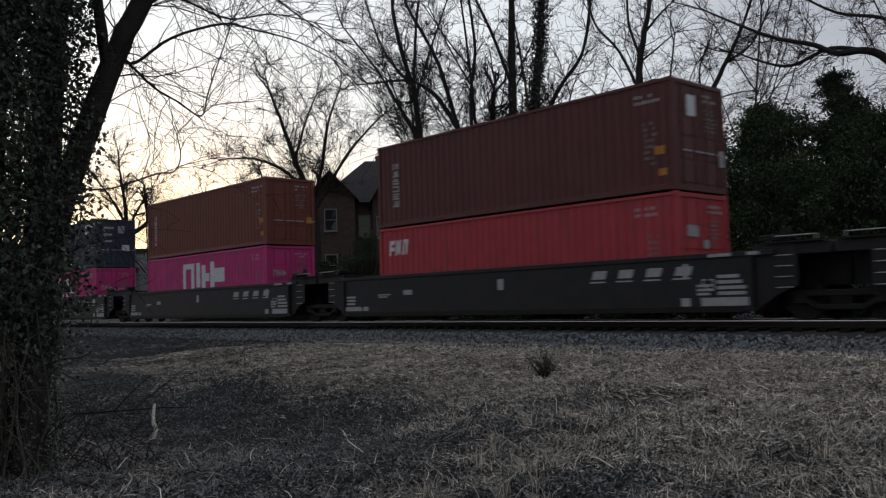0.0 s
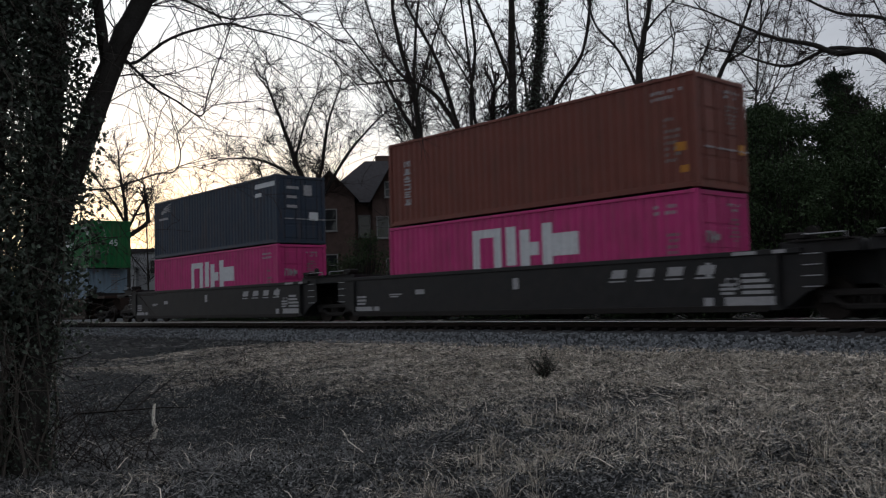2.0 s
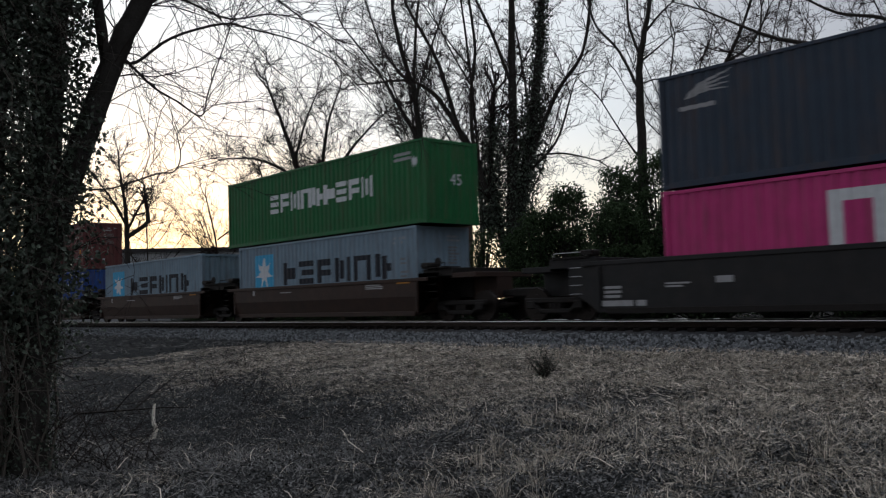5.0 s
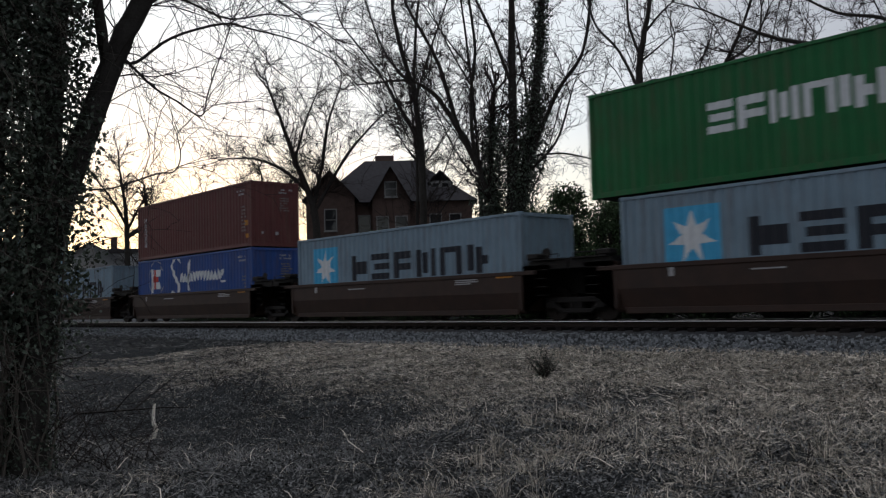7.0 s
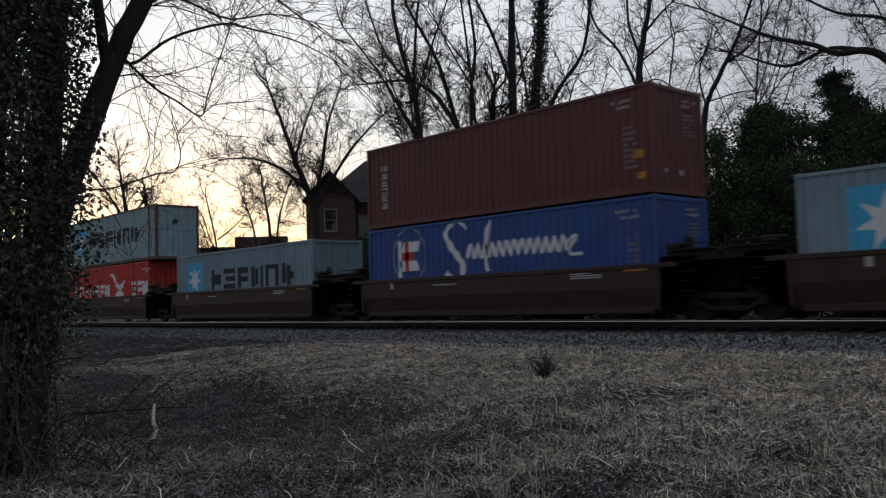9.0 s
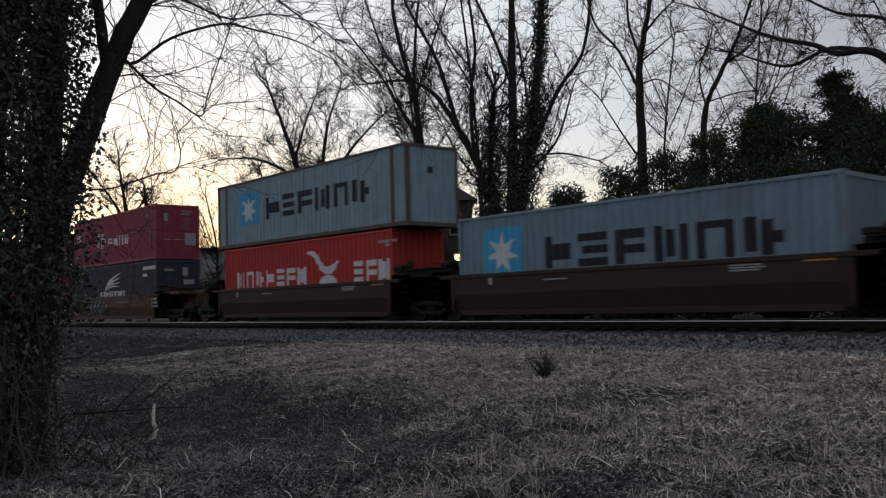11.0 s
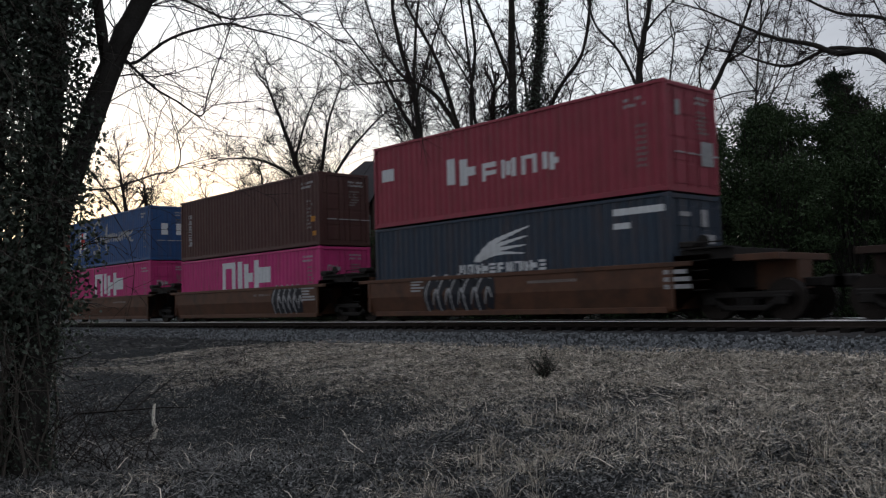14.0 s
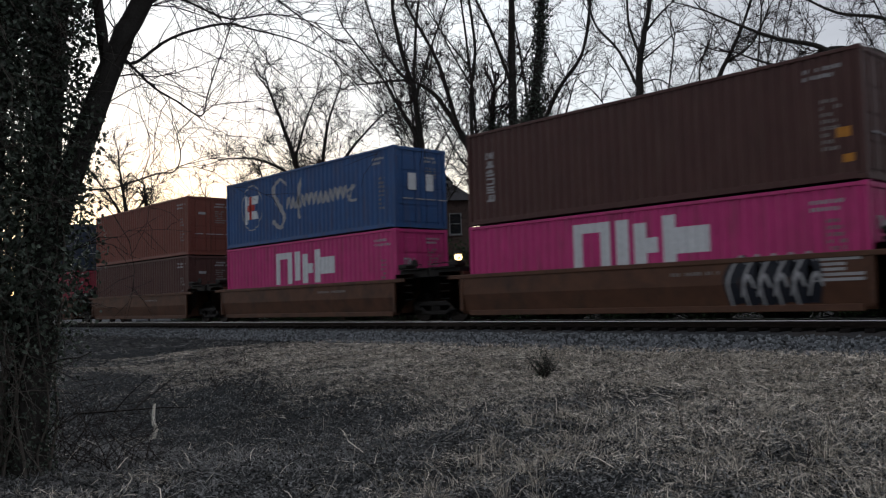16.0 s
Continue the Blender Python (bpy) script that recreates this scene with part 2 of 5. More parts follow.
SHAPES = (
    [(0, 0, 0.25, 1), (0.25, 0.80, 0.75, 1), (0.75, 0, 1, 1)],
    [(0, 0, 0.25, 1), (0.36, 0.12, 0.64, 0.88), (0.75, 0, 1, 1)],
    [(0, 0, 0.30, 1), (0.30, 0.72, 1, 1.0), (0.30, 0.30, 1, 0.55)],
    [(0, 0, 1, 0.24), (0.12, 0.38, 1, 0.62), (0, 0.76, 1, 1)],
    [(0, 0, 0.28, 1), (0.28, 0.25, 1, 0.75)],
    [(0, 0.1, 0.32, 1), (0.45, 0.0, 0.75, 0.9), (0.75, 0.3, 1, 0.6)],
)


def word(u0, v0, u1, v1, n, first=0, gap=0.18, lean=0.0):
    """A brand's lettering as a row of n plain block shapes."""
    polys, w = [], (u1 - u0) / (n - gap)
    for i in range(n):
        for a, b, c, d in SHAPES[(first + i * 5) % len(SHAPES)]:
            x0 = u0 + i * w
            ww = w * (1 - gap)
            hh = v1 - v0
            polys.append(rect(x0 + a * ww + lean * b, v0 + b * hh, x0 + c * ww + lean * b, v0 + d * hh, lean * (d - b)))
    return polys


def bars(u0, v0, u1, v1, rows, seed=1):
    """Small unreadable writing as plain bars."""
    rnd = random.Random(seed)
    polys, h = [], (v1 - v0) / rows
    for i in range(rows):
        polys.append(rect(u0, v0 + i * h, u0 + (u1 - u0) * rnd.uniform(0.6, 1), v0 + (i + 0.6) * h))
    return polys


def digits(u0, v0, u1, v1, rows, seed=1):
    """Small identification writing as rows of character-sized bars."""
    rnd = random.Random(seed)
    polys, h = [], (v1 - v0) / rows
    for i in range(rows):
        u = u0
        end = u0 + (u1 - u0) * rnd.uniform(0.65, 1)
        while u < end - 0.06:
            w = rnd.uniform(0.05, 0.08)
            if rnd.random() > 0.14:
                polys.append(rect(u, v0 + i * h, u + w, v0 + (i + 0.55) * h))
            u += w + 0.035
    return polys


def upright(u0, v0, u1, v1, n):
    """Lettering that runs down a wall, as plain blocks."""
    polys, h = [], (v1 - v0) / n
    for i in range(n):
        for a, b, c, d in SHAPES[(i * 5 + 2) % len(SHAPES)]:
            polys.append(rect(u0 + b * (u1 - u0), v0 + (i + a * 0.8) * h, u0 + d * (u1 - u0), v0 + (i + c * 0.8) * h))
    return polys


def star(u, v, r, points=7):
    out = []
    for i in range(points * 2):
        a = math.pi / 2 + math.pi * i / points
        q = r if i % 2 == 0 else r * 0.42
        out.append((u + q * math.cos(a), v + q * math.sin(a)))
    return [[(u, v), out[i], out[(i + 1) % len(out)]] for i in range(len(out))]


def ribbon(points, widths):
    """A brush stroke along points, as quads."""
    pts = [Vector(p) for p in points]
    fine, wide = [], []
    for i in range(len(pts) - 1):
        p0, p1, p2, p3 = pts[max(i - 1, 0)], pts[i], pts[i + 1], pts[min(i + 2, len(pts) - 1)]
        for k in range(5):
            t = k / 5
            fine.append(0.5 * (2 * p1 + (p2 - p0) * t + (2 * p0 - 5 * p1 + 4 * p2 - p3) * t * t
                               + (3 * p1 - p0 - 3 * p2 + p3) * t ** 3))
            wide.append(widths[i] * (1 - t) + widths[i + 1] * t)
    fine.append(pts[-1])
    wide.append(widths[-1])
    left, right = [], []
    for i, p in enumerate(fine):
        d = (fine[min(i + 1, len(fine) - 1)] - fine[max(i - 1, 0)])
        n = Vector((-d.y, d.x)).normalized() * wide[i] / 2
        left.append(p + n)
        right.append(p - n)
    return [[right[i], right[i + 1], left[i + 1], left[i]] for i in range(len(fine) - 1)]


def script(u, v, s):
    """Flowing brush script: a tall looped stroke, then low waves with two tall strokes."""
    p = ribbon([(u + 1.25 * s, v + 1.55 * s), (u + 0.75 * s, v + 1.85 * s), (u + 0.2 * s, v + 1.5 * s), (u + 0.45 * s, v + 1.0 * s),
                (u + 1.0 * s, v + 0.35 * s), (u + 0.75 * s, v - 0.15 * s), (u + 0.15 * s, v + 0.15 * s)],
               [0.10 * s, 0.12 * s, 0.2 * s, 0.24 * s, 0.24 * s, 0.16 * s, 0.2 * s])
    p += ribbon([(u + 2.35 * s, v + 1.75 * s), (u + 2.15 * s, v + 1.2 * s), (u + 2.1 * s, v + 0.5 * s), (u + 2.2 * s, v + 0.1 * s)],
                [0.10 * s, 0.2 * s, 0.18 * s, 0.1 * s])
    wave = []
    for i in range(27):
        wave.append((u + (1.25 + i * 0.165) * s, v + (0.78 + (0.24 if i % 2 else -0.2)) * s))
    p += ribbon(wave, [0.13 * s] * 27)
    p += ribbon([(u + 5.5 * s, v + 0.8 * s), (u + 5.9 * s, v + 1.0 * s), (u + 5.6 * s, v + 0.5 * s), (u + 6.1 * s, v + 0.45 * s)], [0.1 * s] * 4)
    return p


def wing(u, v, s):
    """A bird's wing in four swept feathers."""
    p = []
    for i, (x, top, w) in enumerate(((0.0, 1.0, 0.2), (0.25, 0.72, 0.17), (0.4, 0.46, 0.15), (0.5, 0.22, 0.12))):
        p += ribbon([(u + x * s * 0.5, v + 0.08 * s), (u + (0.9 + x * 0.5) * s, v + (0.2 + top * 0.45) * s), (u + (2.6 - x * 0.5) * s, v + top * s * 1.1)],
                    [0.06 * s, w * s, 0.03 * s])
    return p


def gull(u, v, s):
    """Two sweeping white shapes, a beak of a wing over a rounded body."""
    p = ribbon([(u, v + 1.1 * s), (u + 0.45 * s, v + 1.0 * s), (u + 0.9 * s, v + 0.55 * s), (u + 1.35 * s, v + 0.5 * s), (u + 1.75 * s, v + 0.75 * s)],
               [0.05 * s, 0.2 * s, 0.22 * s, 0.26 * s, 0.08 * s])
    p += ribbon([(u + 0.6 * s, v - 0.2 * s), (u + 0.95 * s, v + 0.12 * s), (u + 1.4 * s, v + 0.12 * s), (u + 1.75 * s, v - 0.2 * s)],
                [0.2 * s, 0.36 * s, 0.36 * s, 0.2 * s])
    return p


SINGLE = ("placard", "sticker", "plate", "brand_band", "reflector")


def mark(name, polys, mat, parent, length, lift=0.004, label="", flat=False):
    """Paint on the side that faces the road: shapes in metres from the left end, bent along the folds."""
    if name in SINGLE and len(polys) > 1:
        for poly in polys:
            mark(name, [poly], mat, parent, length, lift, label, flat)
        return
    bm = bmesh.new()
    lo, hi = 99.0, -99.0
    for poly in polys:
        vs = [bm.verts.new((u, 0, v)) for u, v in poly]
        lo, hi = min([lo] + [u for u, _ in poly]), max([hi] + [u for u, _ in poly])
        try:
            bm.faces.new(vs)
        except ValueError:
            pass
    bmesh.ops.remove_doubles(bm, verts=bm.verts[:], dist=0.0008)
    if not flat:
        for x in folds_between(lo, hi)[1:-1]:
            bmesh.ops.bisect_plane(bm, geom=bm.verts[:] + bm.edges[:] + bm.faces[:], plane_co=(x, 0, 0), plane_no=(1, 0, 0))
    bmesh.ops.recalc_face_normals(bm, faces=bm.faces[:])
    for v in bm.verts:
        u = v.co.x
        v.co = Vector((u - length / 2, -BOX_W / 2 + 0.012 + (0 if flat else fold(u)) - lift, v.co.z))
    for f in bm.faces:
        if f.normal.y > 0:
            f.normal_flip()
    ob = part(name, bm, mat, parent, label)
    return tagged(ob, kind="stuff") if name == "code_marking" else ob


def end_mark(name, polys, mat, parent, length, lift=0.006):
    """Paint on the end that looks forward: metres from the near edge."""
    if name in SINGLE and len(polys) > 1:
        for poly in polys:
            end_mark(name, [poly], mat, parent, length, lift)
        return
    bm = bmesh.new()
    for poly in polys:
        bm.faces.new([bm.verts.new((length / 2 + lift, -BOX_W / 2 + u, v)) for u, v in poly])
    ob = part(name, bm, mat, parent)
    return tagged(ob, kind="stuff") if name == "code_marking" else ob


def container(label, mat, x0, z0, length=12.192, height=BOX_H, doors=True, group="shipping containers", frame_mat=None, posts40=False):
    """A corrugated steel box; x0 is its left end at the start of the clip, z0 its underside."""
    L, W, H = length, BOX_W, height
    c = empty("shipping_container", label, "shipping container", group, (x0 + L / 2, RAIL_Y, z0))
    fm = frame_mat or mat
    hx, hy = L / 2, W / 2
    part("side_wall", corrugated(0.10, L - 0.10, 0.16, H - 0.09, lambda u, d, z: (u - hx, -hy + 0.012 + d, z)), mat, c)
    part("side_wall", corrugated(0.10, L - 0.10, 0.16, H - 0.09, lambda u, d, z: (u - hx, hy - 0.012 - d, z)), mat, c)
    part("end_wall", corrugated(0.08, W - 0.08, 0.16, H - 0.10, lambda u, d, z: (-hx + 0.02 + d, u - hy, z)), mat, c)
    roof = boxed(-hx + 0.03, -hy + 0.03, H - 0.045, hx - 0.03, hy - 0.03, H - 0.02)
    for i in range(1, int(L / 0.55)):
        x = -hx + i * 0.55
        box(roof, x, -hy + 0.15, H - 0.02, x + 0.2, hy - 0.15, H - 0.006)
    part("roof", roof, mat, c)
    part("floor_frame", boxed(-hx + 0.05, -hy + 0.06, 0.03, hx - 0.05, hy - 0.06, 0.15), GRIME, c)
    for sy in (-1, 1):
        part("bottom_rail", boxed(-hx + 0.17, sy * hy - 0.05 * (sy > 0), 0.02, hx - 0.17, sy * hy + 0.05 * (sy < 0), 0.17, bevel=0.008), fm, c)
        part("top_rail", boxed(-hx + 0.17, sy * hy - 0.06 * (sy > 0), H - 0.10, hx - 0.17, sy * hy + 0.06 * (sy < 0), H - 0.015, bevel=0.008), fm, c)
        for sx in (-1, 1):
            xa = sx * (hx - 0.002)
            part("corner_post", boxed(min(xa, xa - sx * 0.13), min(sy * (hy - 0.004), sy * (hy - 0.16)), 0.118,
                                      max(xa, xa - sx * 0.13), max(sy * (hy - 0.004), sy * (hy - 0.16)), H - 0.118, bevel=0.01), fm, c)
            for z in (0.0, H - 0.118):
                part("corner_casting", boxed(min(sx * hx, sx * (hx - 0.178)), min(sy * hy, sy * (hy - 0.162)), z,
                                             max(sx * hx, sx * (hx - 0.178)), max(sy * hy, sy * (hy - 0.162)), z + 0.118, bevel=0.012), fm, c)
    part("header", boxed(hx - 0.10, -hy + 0.16, H - 0.13, hx - 0.004, hy - 0.16, H - 0.02), fm, c)
    part("sill", boxed(hx - 0.12, -hy + 0.16, 0.01, hx - 0.004, hy - 0.16, 0.15), fm, c)
    if posts40:
        for x in (-6.02, 6.02):
            part("frame_post", boxed(x - 0.09, -hy + 0.001, 0.10, x + 0.09, -hy + 0.05, H - 0.1, bevel=0.006), frame_mat, c)
            part("frame_post", boxed(x - 0.09, hy - 0.05, 0.10, x + 0.09, hy - 0.001, H - 0.1, bevel=0.006), frame_mat, c)
    if doors:
        for sy in (-1, 1):
            y0, y1 = (-hy + 0.165, -0.008) if sy < 0 else (0.008, hy - 0.165)
            leaf = boxed(hx - 0.075, y0, 0.155, hx - 0.045, y1, H - 0.14)
            for k in range(4):
                z = 0.22 + k * (H - 0.45) / 4
                box(leaf, hx - 0.045, y0 + 0.05, z, hx - 0.028, y1 - 0.05, z + (H - 0.45) / 4 - 0.09, bevel=0.008)
            leaf = part("door_leaf", leaf, mat, c)
            for y in (y0 + 0.24, y1 - 0.24):
                lock = rodded((hx - 0.012, y, 0.10), (hx - 0.012, y, H - 0.09), 0.017)
                for z in (0.3, 1.0, 1.75, H - 0.35):
                    box(lock, hx - 0.03, y - 0.05, z, hx - 0.004, y + 0.05, z + 0.06)
                part("locking_bar", lock, fm, leaf)
                part("door_handle", boxed(hx - 0.012, y - 0.02, 1.02, hx + 0.006, y + 0.42, 1.06), PALE, leaf)
            for z in (0.3, 1.0, 1.75, H - 0.35):
                y = sy * (hy - 0.165)
                part("hinge", boxed(hx - 0.03, y - 0.06, z, hx + 0.002, y + 0.06, z + 0.10), fm, leaf)
    else:
        part("front_wall", corrugated(0.16, W - 0.16, 0.14, H - 0.12, lambda u, d, z: (hx - 0.02 - d, u - hy, z)), mat, c)
    c["length"] = L
    return c


UP = DECK + BOX_H + 0.03
moving = []            # (thing, its place at the start)


def load(thing):
    moving.append((thing, thing.location.copy()))
    return thing


def code_marks(c, L, H, mat=PALE, seed=1):
    """The small identification writing near the forward top corner of side and end."""
    mark("code_marking", digits(L - 1.30, H - 0.58, L - 0.35, H - 0.26, 2, seed), mat, c, L)
    mark("code_marking", digits(L - 0.95, 0.7, L - 0.45, 1.9, 8, seed + 7), FAINT, c, L)
    end_mark("code_marking", digits(1.40, H - 0.52, 2.15, H - 0.25, 2, seed + 3), mat, c, L)
    end_mark("code_marking", digits(1.45, H - 1.30, 2.05, H - 0.65, 6, seed + 4), FAINT, c, L)


def one_word(c, L, v0=1.17, v1=2.46):
    mark("brand_marking", word(4.15, v0, 8.4, v1, 3, 0, 0.12), WHITE, c, L, label="large white block lettering shapes")
    end_mark("brand_marking", word(0.35, 1.55, 0.95, 1.85, 3, 0), PALE, c, L)


def star_word(c, L, u0, v0, v1, dark=INK, square=True, su=1.3, w=7.2):
    if square:
        mark("brand_square", [rect(su, v0 - 0.12, su + 1.6, v1 + 0.42)], SKY_BLUE, c, L, lift=0.003, label="light blue painted square")
    mark("brand_star", star(su + 0.8, (v0 + v1) / 2 + 0.1, 0.68), WHITE, c, L, lift=0.006, label="white seven-pointed star")
    mark("brand_marking", word(u0, v0, u0 + w, v1, 6, 4, 0.2), dark, c, L, label="large dark block lettering shapes")


def triton(c, L):
    mark("brand_marking", upright(0.82, 0.68, 1.18, 2.25, 6), PALE, c, L, label="white lettering shapes running down the wall")
    mark("sticker", [rect(L - 0.62, 0.95, L - 0.30, 1.17), rect(L - 0.5, 0.4, L - 0.25, 0.58)], ORANGE, c, L)


def build_boxes():
    # three black wells
    c = load(container("maroon brown corrugated container on a red one", BROWN, -24.25, UP))
    triton(c, 12.192), code_marks(c, 12.192, BOX_H, PALE, 2)
    end_mark("placard", [rect(0.62, 1.95, 1.02, 2.50)], WHITE, c, 12.192)
    end_mark("placard", [rect(2.08, 0.72, 2.32, 1.15)], PALE, c, 12.192)
    c = load(container("faded red corrugated container with white logo blocks", RED, -24.25, DECK))
    mark("brand_marking", word(0.55, 1.93, 1.5, 2.45, 3, 2, 0.2, 0.06), WHITE, c, 12.192)
    code_marks(c, 12.192, BOX_H, PALE, 3)
    end_mark("placard", [rect(0.40, 1.75, 0.92, 2.05), rect(1.15, 1.45, 1.40, 1.68)], PALE, c, 12.192)
    c = load(container("rusty brown corrugated container on a magenta one", RUST_BROWN, -44.22, UP))
    triton(c, 12.192), code_marks(c, 12.192, BOX_H, PALE, 4)
    end_mark("sticker", [rect(2.0, 0.95, 2.28, 1.22)], ORANGE, c, 12.192)
    c = load(container("magenta corrugated container with large white letter blocks", MAGENTA, -44.28, DECK))
    one_word(c, 12.192), code_marks(c, 12.192, BOX_H, PALE, 5)
    c = load(container("dark navy corrugated container with a small white wing", NAVY, -63.98, UP))
    mark("brand_wing", wing(0.75, 2.35 - 0.18, 0.5), PALE, c, 12.192)
    mark("brand_marking", bars(0.6, 1.92, 2.0, 2.1, 1, 4), PALE, c, 12.192)
    mark("brand_band", [rect(10.35, 2.42, 12.05, 2.62), rect(10.35, 2.06, 10.9, 2.22)], WHITE, c, 12.192)
    end_mark("brand_band", [rect(1.35, 2.05, 1.75, 2.5), rect(0.5, 2.3, 1.1, 2.42), rect(0.5, 1.5, 1.0, 1.62), rect(0.5, 1.9, 1.0, 2.02)], PALE, c, 12.192)
    end_mark("placard", [rect(1.6, 1.0, 2.05, 1.35)], WHITE, c, 12.192)
    c = load(container("magenta corrugated container with large white letter blocks", MAGENTA, -63.98, DECK))
    one_word(c, 12.192), code_marks(c, 12.192, BOX_H, PALE, 6)
    # oxide wells
    g = load(container("long green corrugated container overhanging a grey one", GREEN, -86.85, UP, length=13.716, doors=False))
    mark("brand_marking", word(3.61, 1.22, 10.76, 1.98, 9, 3, 0.12), WHITE, g, 13.716, label="large white block lettering shapes")
    mark("code_marking", bars(12.0, 2.25, 13.2, 2.6, 2, 9), PALE, g, 13.716)
    mark("brand_emblem", star(13.1, 2.15, 0.22, 9), WHITE, g, 13.716)
    number_on_end(g, "45", 13.716, 1.1, 1.35, 0.55)
    c = load(container("pale grey corrugated container with a blue star square", GREY, -85.9, DECK, doors=False))
    star_word(c, 12.192, 3.6, 1.14, 2.05)
    code_marks(c, 12.192, BOX_H, PALE, 7)
    c = load(container("pale grey corrugated container riding low in its well", GREY, -101.71, DECK, doors=False))
    star_word(c, 12.192, 3.6, 1.14, 2.05, su=1.1)
    c = load(container("maroon brown corrugated container on a blue one", BROWN, -117.59, UP, doors=False))
    triton(c, 12.192), code_marks(c, 12.192, BOX_H, PALE, 8)
    end_mark("placard", [rect(0.5, 0.55, 0.6, 0.66), rect(1.2, 0.52, 1.35, 0.66)], PALE, c, 12.192)
    c = load(container("blue corrugated container with white brush script", BLUE, -117.59, DECK, doors=False))
    mark("brand_script", script(3.95, 1.08, 0.95), WHITE, c, 12.192, label="white flowing brush strokes")
    flag(c, 12.192, 1.5, 1.05)
    code_marks(c, 12.192, BOX_H, PALE, 9)
    end_mark("placard", [rect(2.1, 1.2, 2.3, 1.5)], PALE, c, 12.192)
    c = load(container("pale grey corrugated container riding low in its well", GREY, -133.43, DECK, doors=False))
    star_word(c, 12.192, 3.6, 1.14, 2.05, su=1.1)
    c = load(container("long pale grey container with rust-brown frame posts", ICE_GREY, -149.65, UP, length=13.716, doors=False,
                       frame_mat=RUST_POST, posts40=True))
    star_word(c, 13.716, 4.3, 1.05, 1.95, square=True, su=2.0)
    end_mark("placard", [rect(0.95, 1.9, 1.2, 2.1)], INK, c, 13.716)
    c = load(container("bright red corrugated container with white gull shapes", BRIGHT_RED, -149.03, DECK, doors=False))
    mark("brand_marking", word(1.1, 1.13, 6.65, 1.82, 7, 1, 0.25), WHITE, c, 12.192, label="white block lettering shapes")
    mark("brand_gull", gull(6.75, 1.02, 1.22), WHITE, c, 12.192, label="white gull of two sweeping shapes")
    mark("brand_marking", word(9.85, 1.08, 12.0, 1.86, 3, 3, 0.2), WHITE, c, 12.192)
    mark("brand_band", [rect(11.4, 2.42, 12.38, 2.52), rect(11.75, 2.28, 12.05, 2.40)], PALE, c, 12.192)
    c = load(container("crimson corrugated container with white serif blocks", CRIMSON, -168.68, UP))
    mark("brand_marking", word(3.85, 1.02, 5.2, 1.95, 1, 5, 0.1), WHITE, c, 12.192)
    mark("brand_marking", word(5.5, 1.04, 8.6, 1.60, 4, 2, 0.3), WHITE, c, 12.192)
    mark("placard", [rect(0.42, 1.62, 1.12, 2.05)], WHITE, c, 12.192)
    code_marks(c, 12.192, BOX_H, PALE, 11)
    end_mark("placard", [rect(0.45, 2.0, 0.65, 2.4), rect(1.6, 0.75, 2.2, 1.4)], PALE, c, 12.192)
    c = load(container("dark navy corrugated container with a large white wing", NAVY, -168.68, DECK))
    mark("brand_wing", wing(5.0, 1.42, 0.92), WHITE, c, 12.192)
    mark("brand_marking", word(4.35, 1.12, 8.0, 1.42, 11, 1, 0.2), WHITE, c, 12.192)
    mark("brand_band", [rect(10.4, 2.42, 12.05, 2.60), rect(10.4, 2.06, 10.95, 2.22)], WHITE, c, 12.192)
    end_mark("brand_band", [rect(0.45, 2.3, 0.95, 2.42), rect(1.45, 2.05, 1.75, 2.5), rect(1.5, 1.6, 2.1, 1.85)], PALE, c, 12.192)
    c = load(container("dark brown corrugated container on a magenta one", DARK_BROWN, -184.42, UP - 0.305))
    triton(c, 12.192), code_marks(c, 12.192, BOX_H, PALE, 12)
    c = load(container("magenta corrugated container with large white letter blocks", MAGENTA, -184.42, DECK, height=2.591))
    one_word(c, 12.192, 0.98, 2.30), code_marks(c, 12.192, 2.591, PALE, 13)
    c = load(container("sea blue corrugated container with white brush script", SEA_BLUE, -200.31, UP))
    mark("brand_script", script(3.85, 0.75, 1.0), PALE, c, 12.192, label="white flowing brush strokes")
    flag(c, 12.192, 1.5, 0.85)
    code_marks(c, 12.192, BOX_H, PALE, 14)
    end_mark("placard", [rect(0.62, 1.35, 0.98, 1.95), rect(1.45, 1.35, 1.80, 1.95)], WHITE, c, 12.192)
    c = load(container("magenta corrugated container with large white letter blocks", MAGENTA, -200.31, DECK))
    one_word(c, 12.192), code_marks(c, 12.192, BOX_H, PALE, 15)
    for z, m in ((UP, RUST_BROWN), (DECK, DARK_BROWN)):
        c = load(container("brown corrugated container in a brown stack", m, -216.45, z))
        code_marks(c, 12.192, BOX_H, PALE, 16)
        end_mark("brand_marking", bars(0.55, 2.0, 1.0, 2.2, 1, 5), PALE, c, 12.192)
    for z, m in ((UP, NAVY), (DECK, CRIMSON)):
        c = load(container("dark corrugated container at the end of view", m, -232.3, z))
        code_marks(c, 12.192, BOX_H, PALE, 17)


RUST_POST = material("rusty_grey_frame", (0.10, 0.075, 0.06), rough=0.8, vary=0.35, scale=2.5)


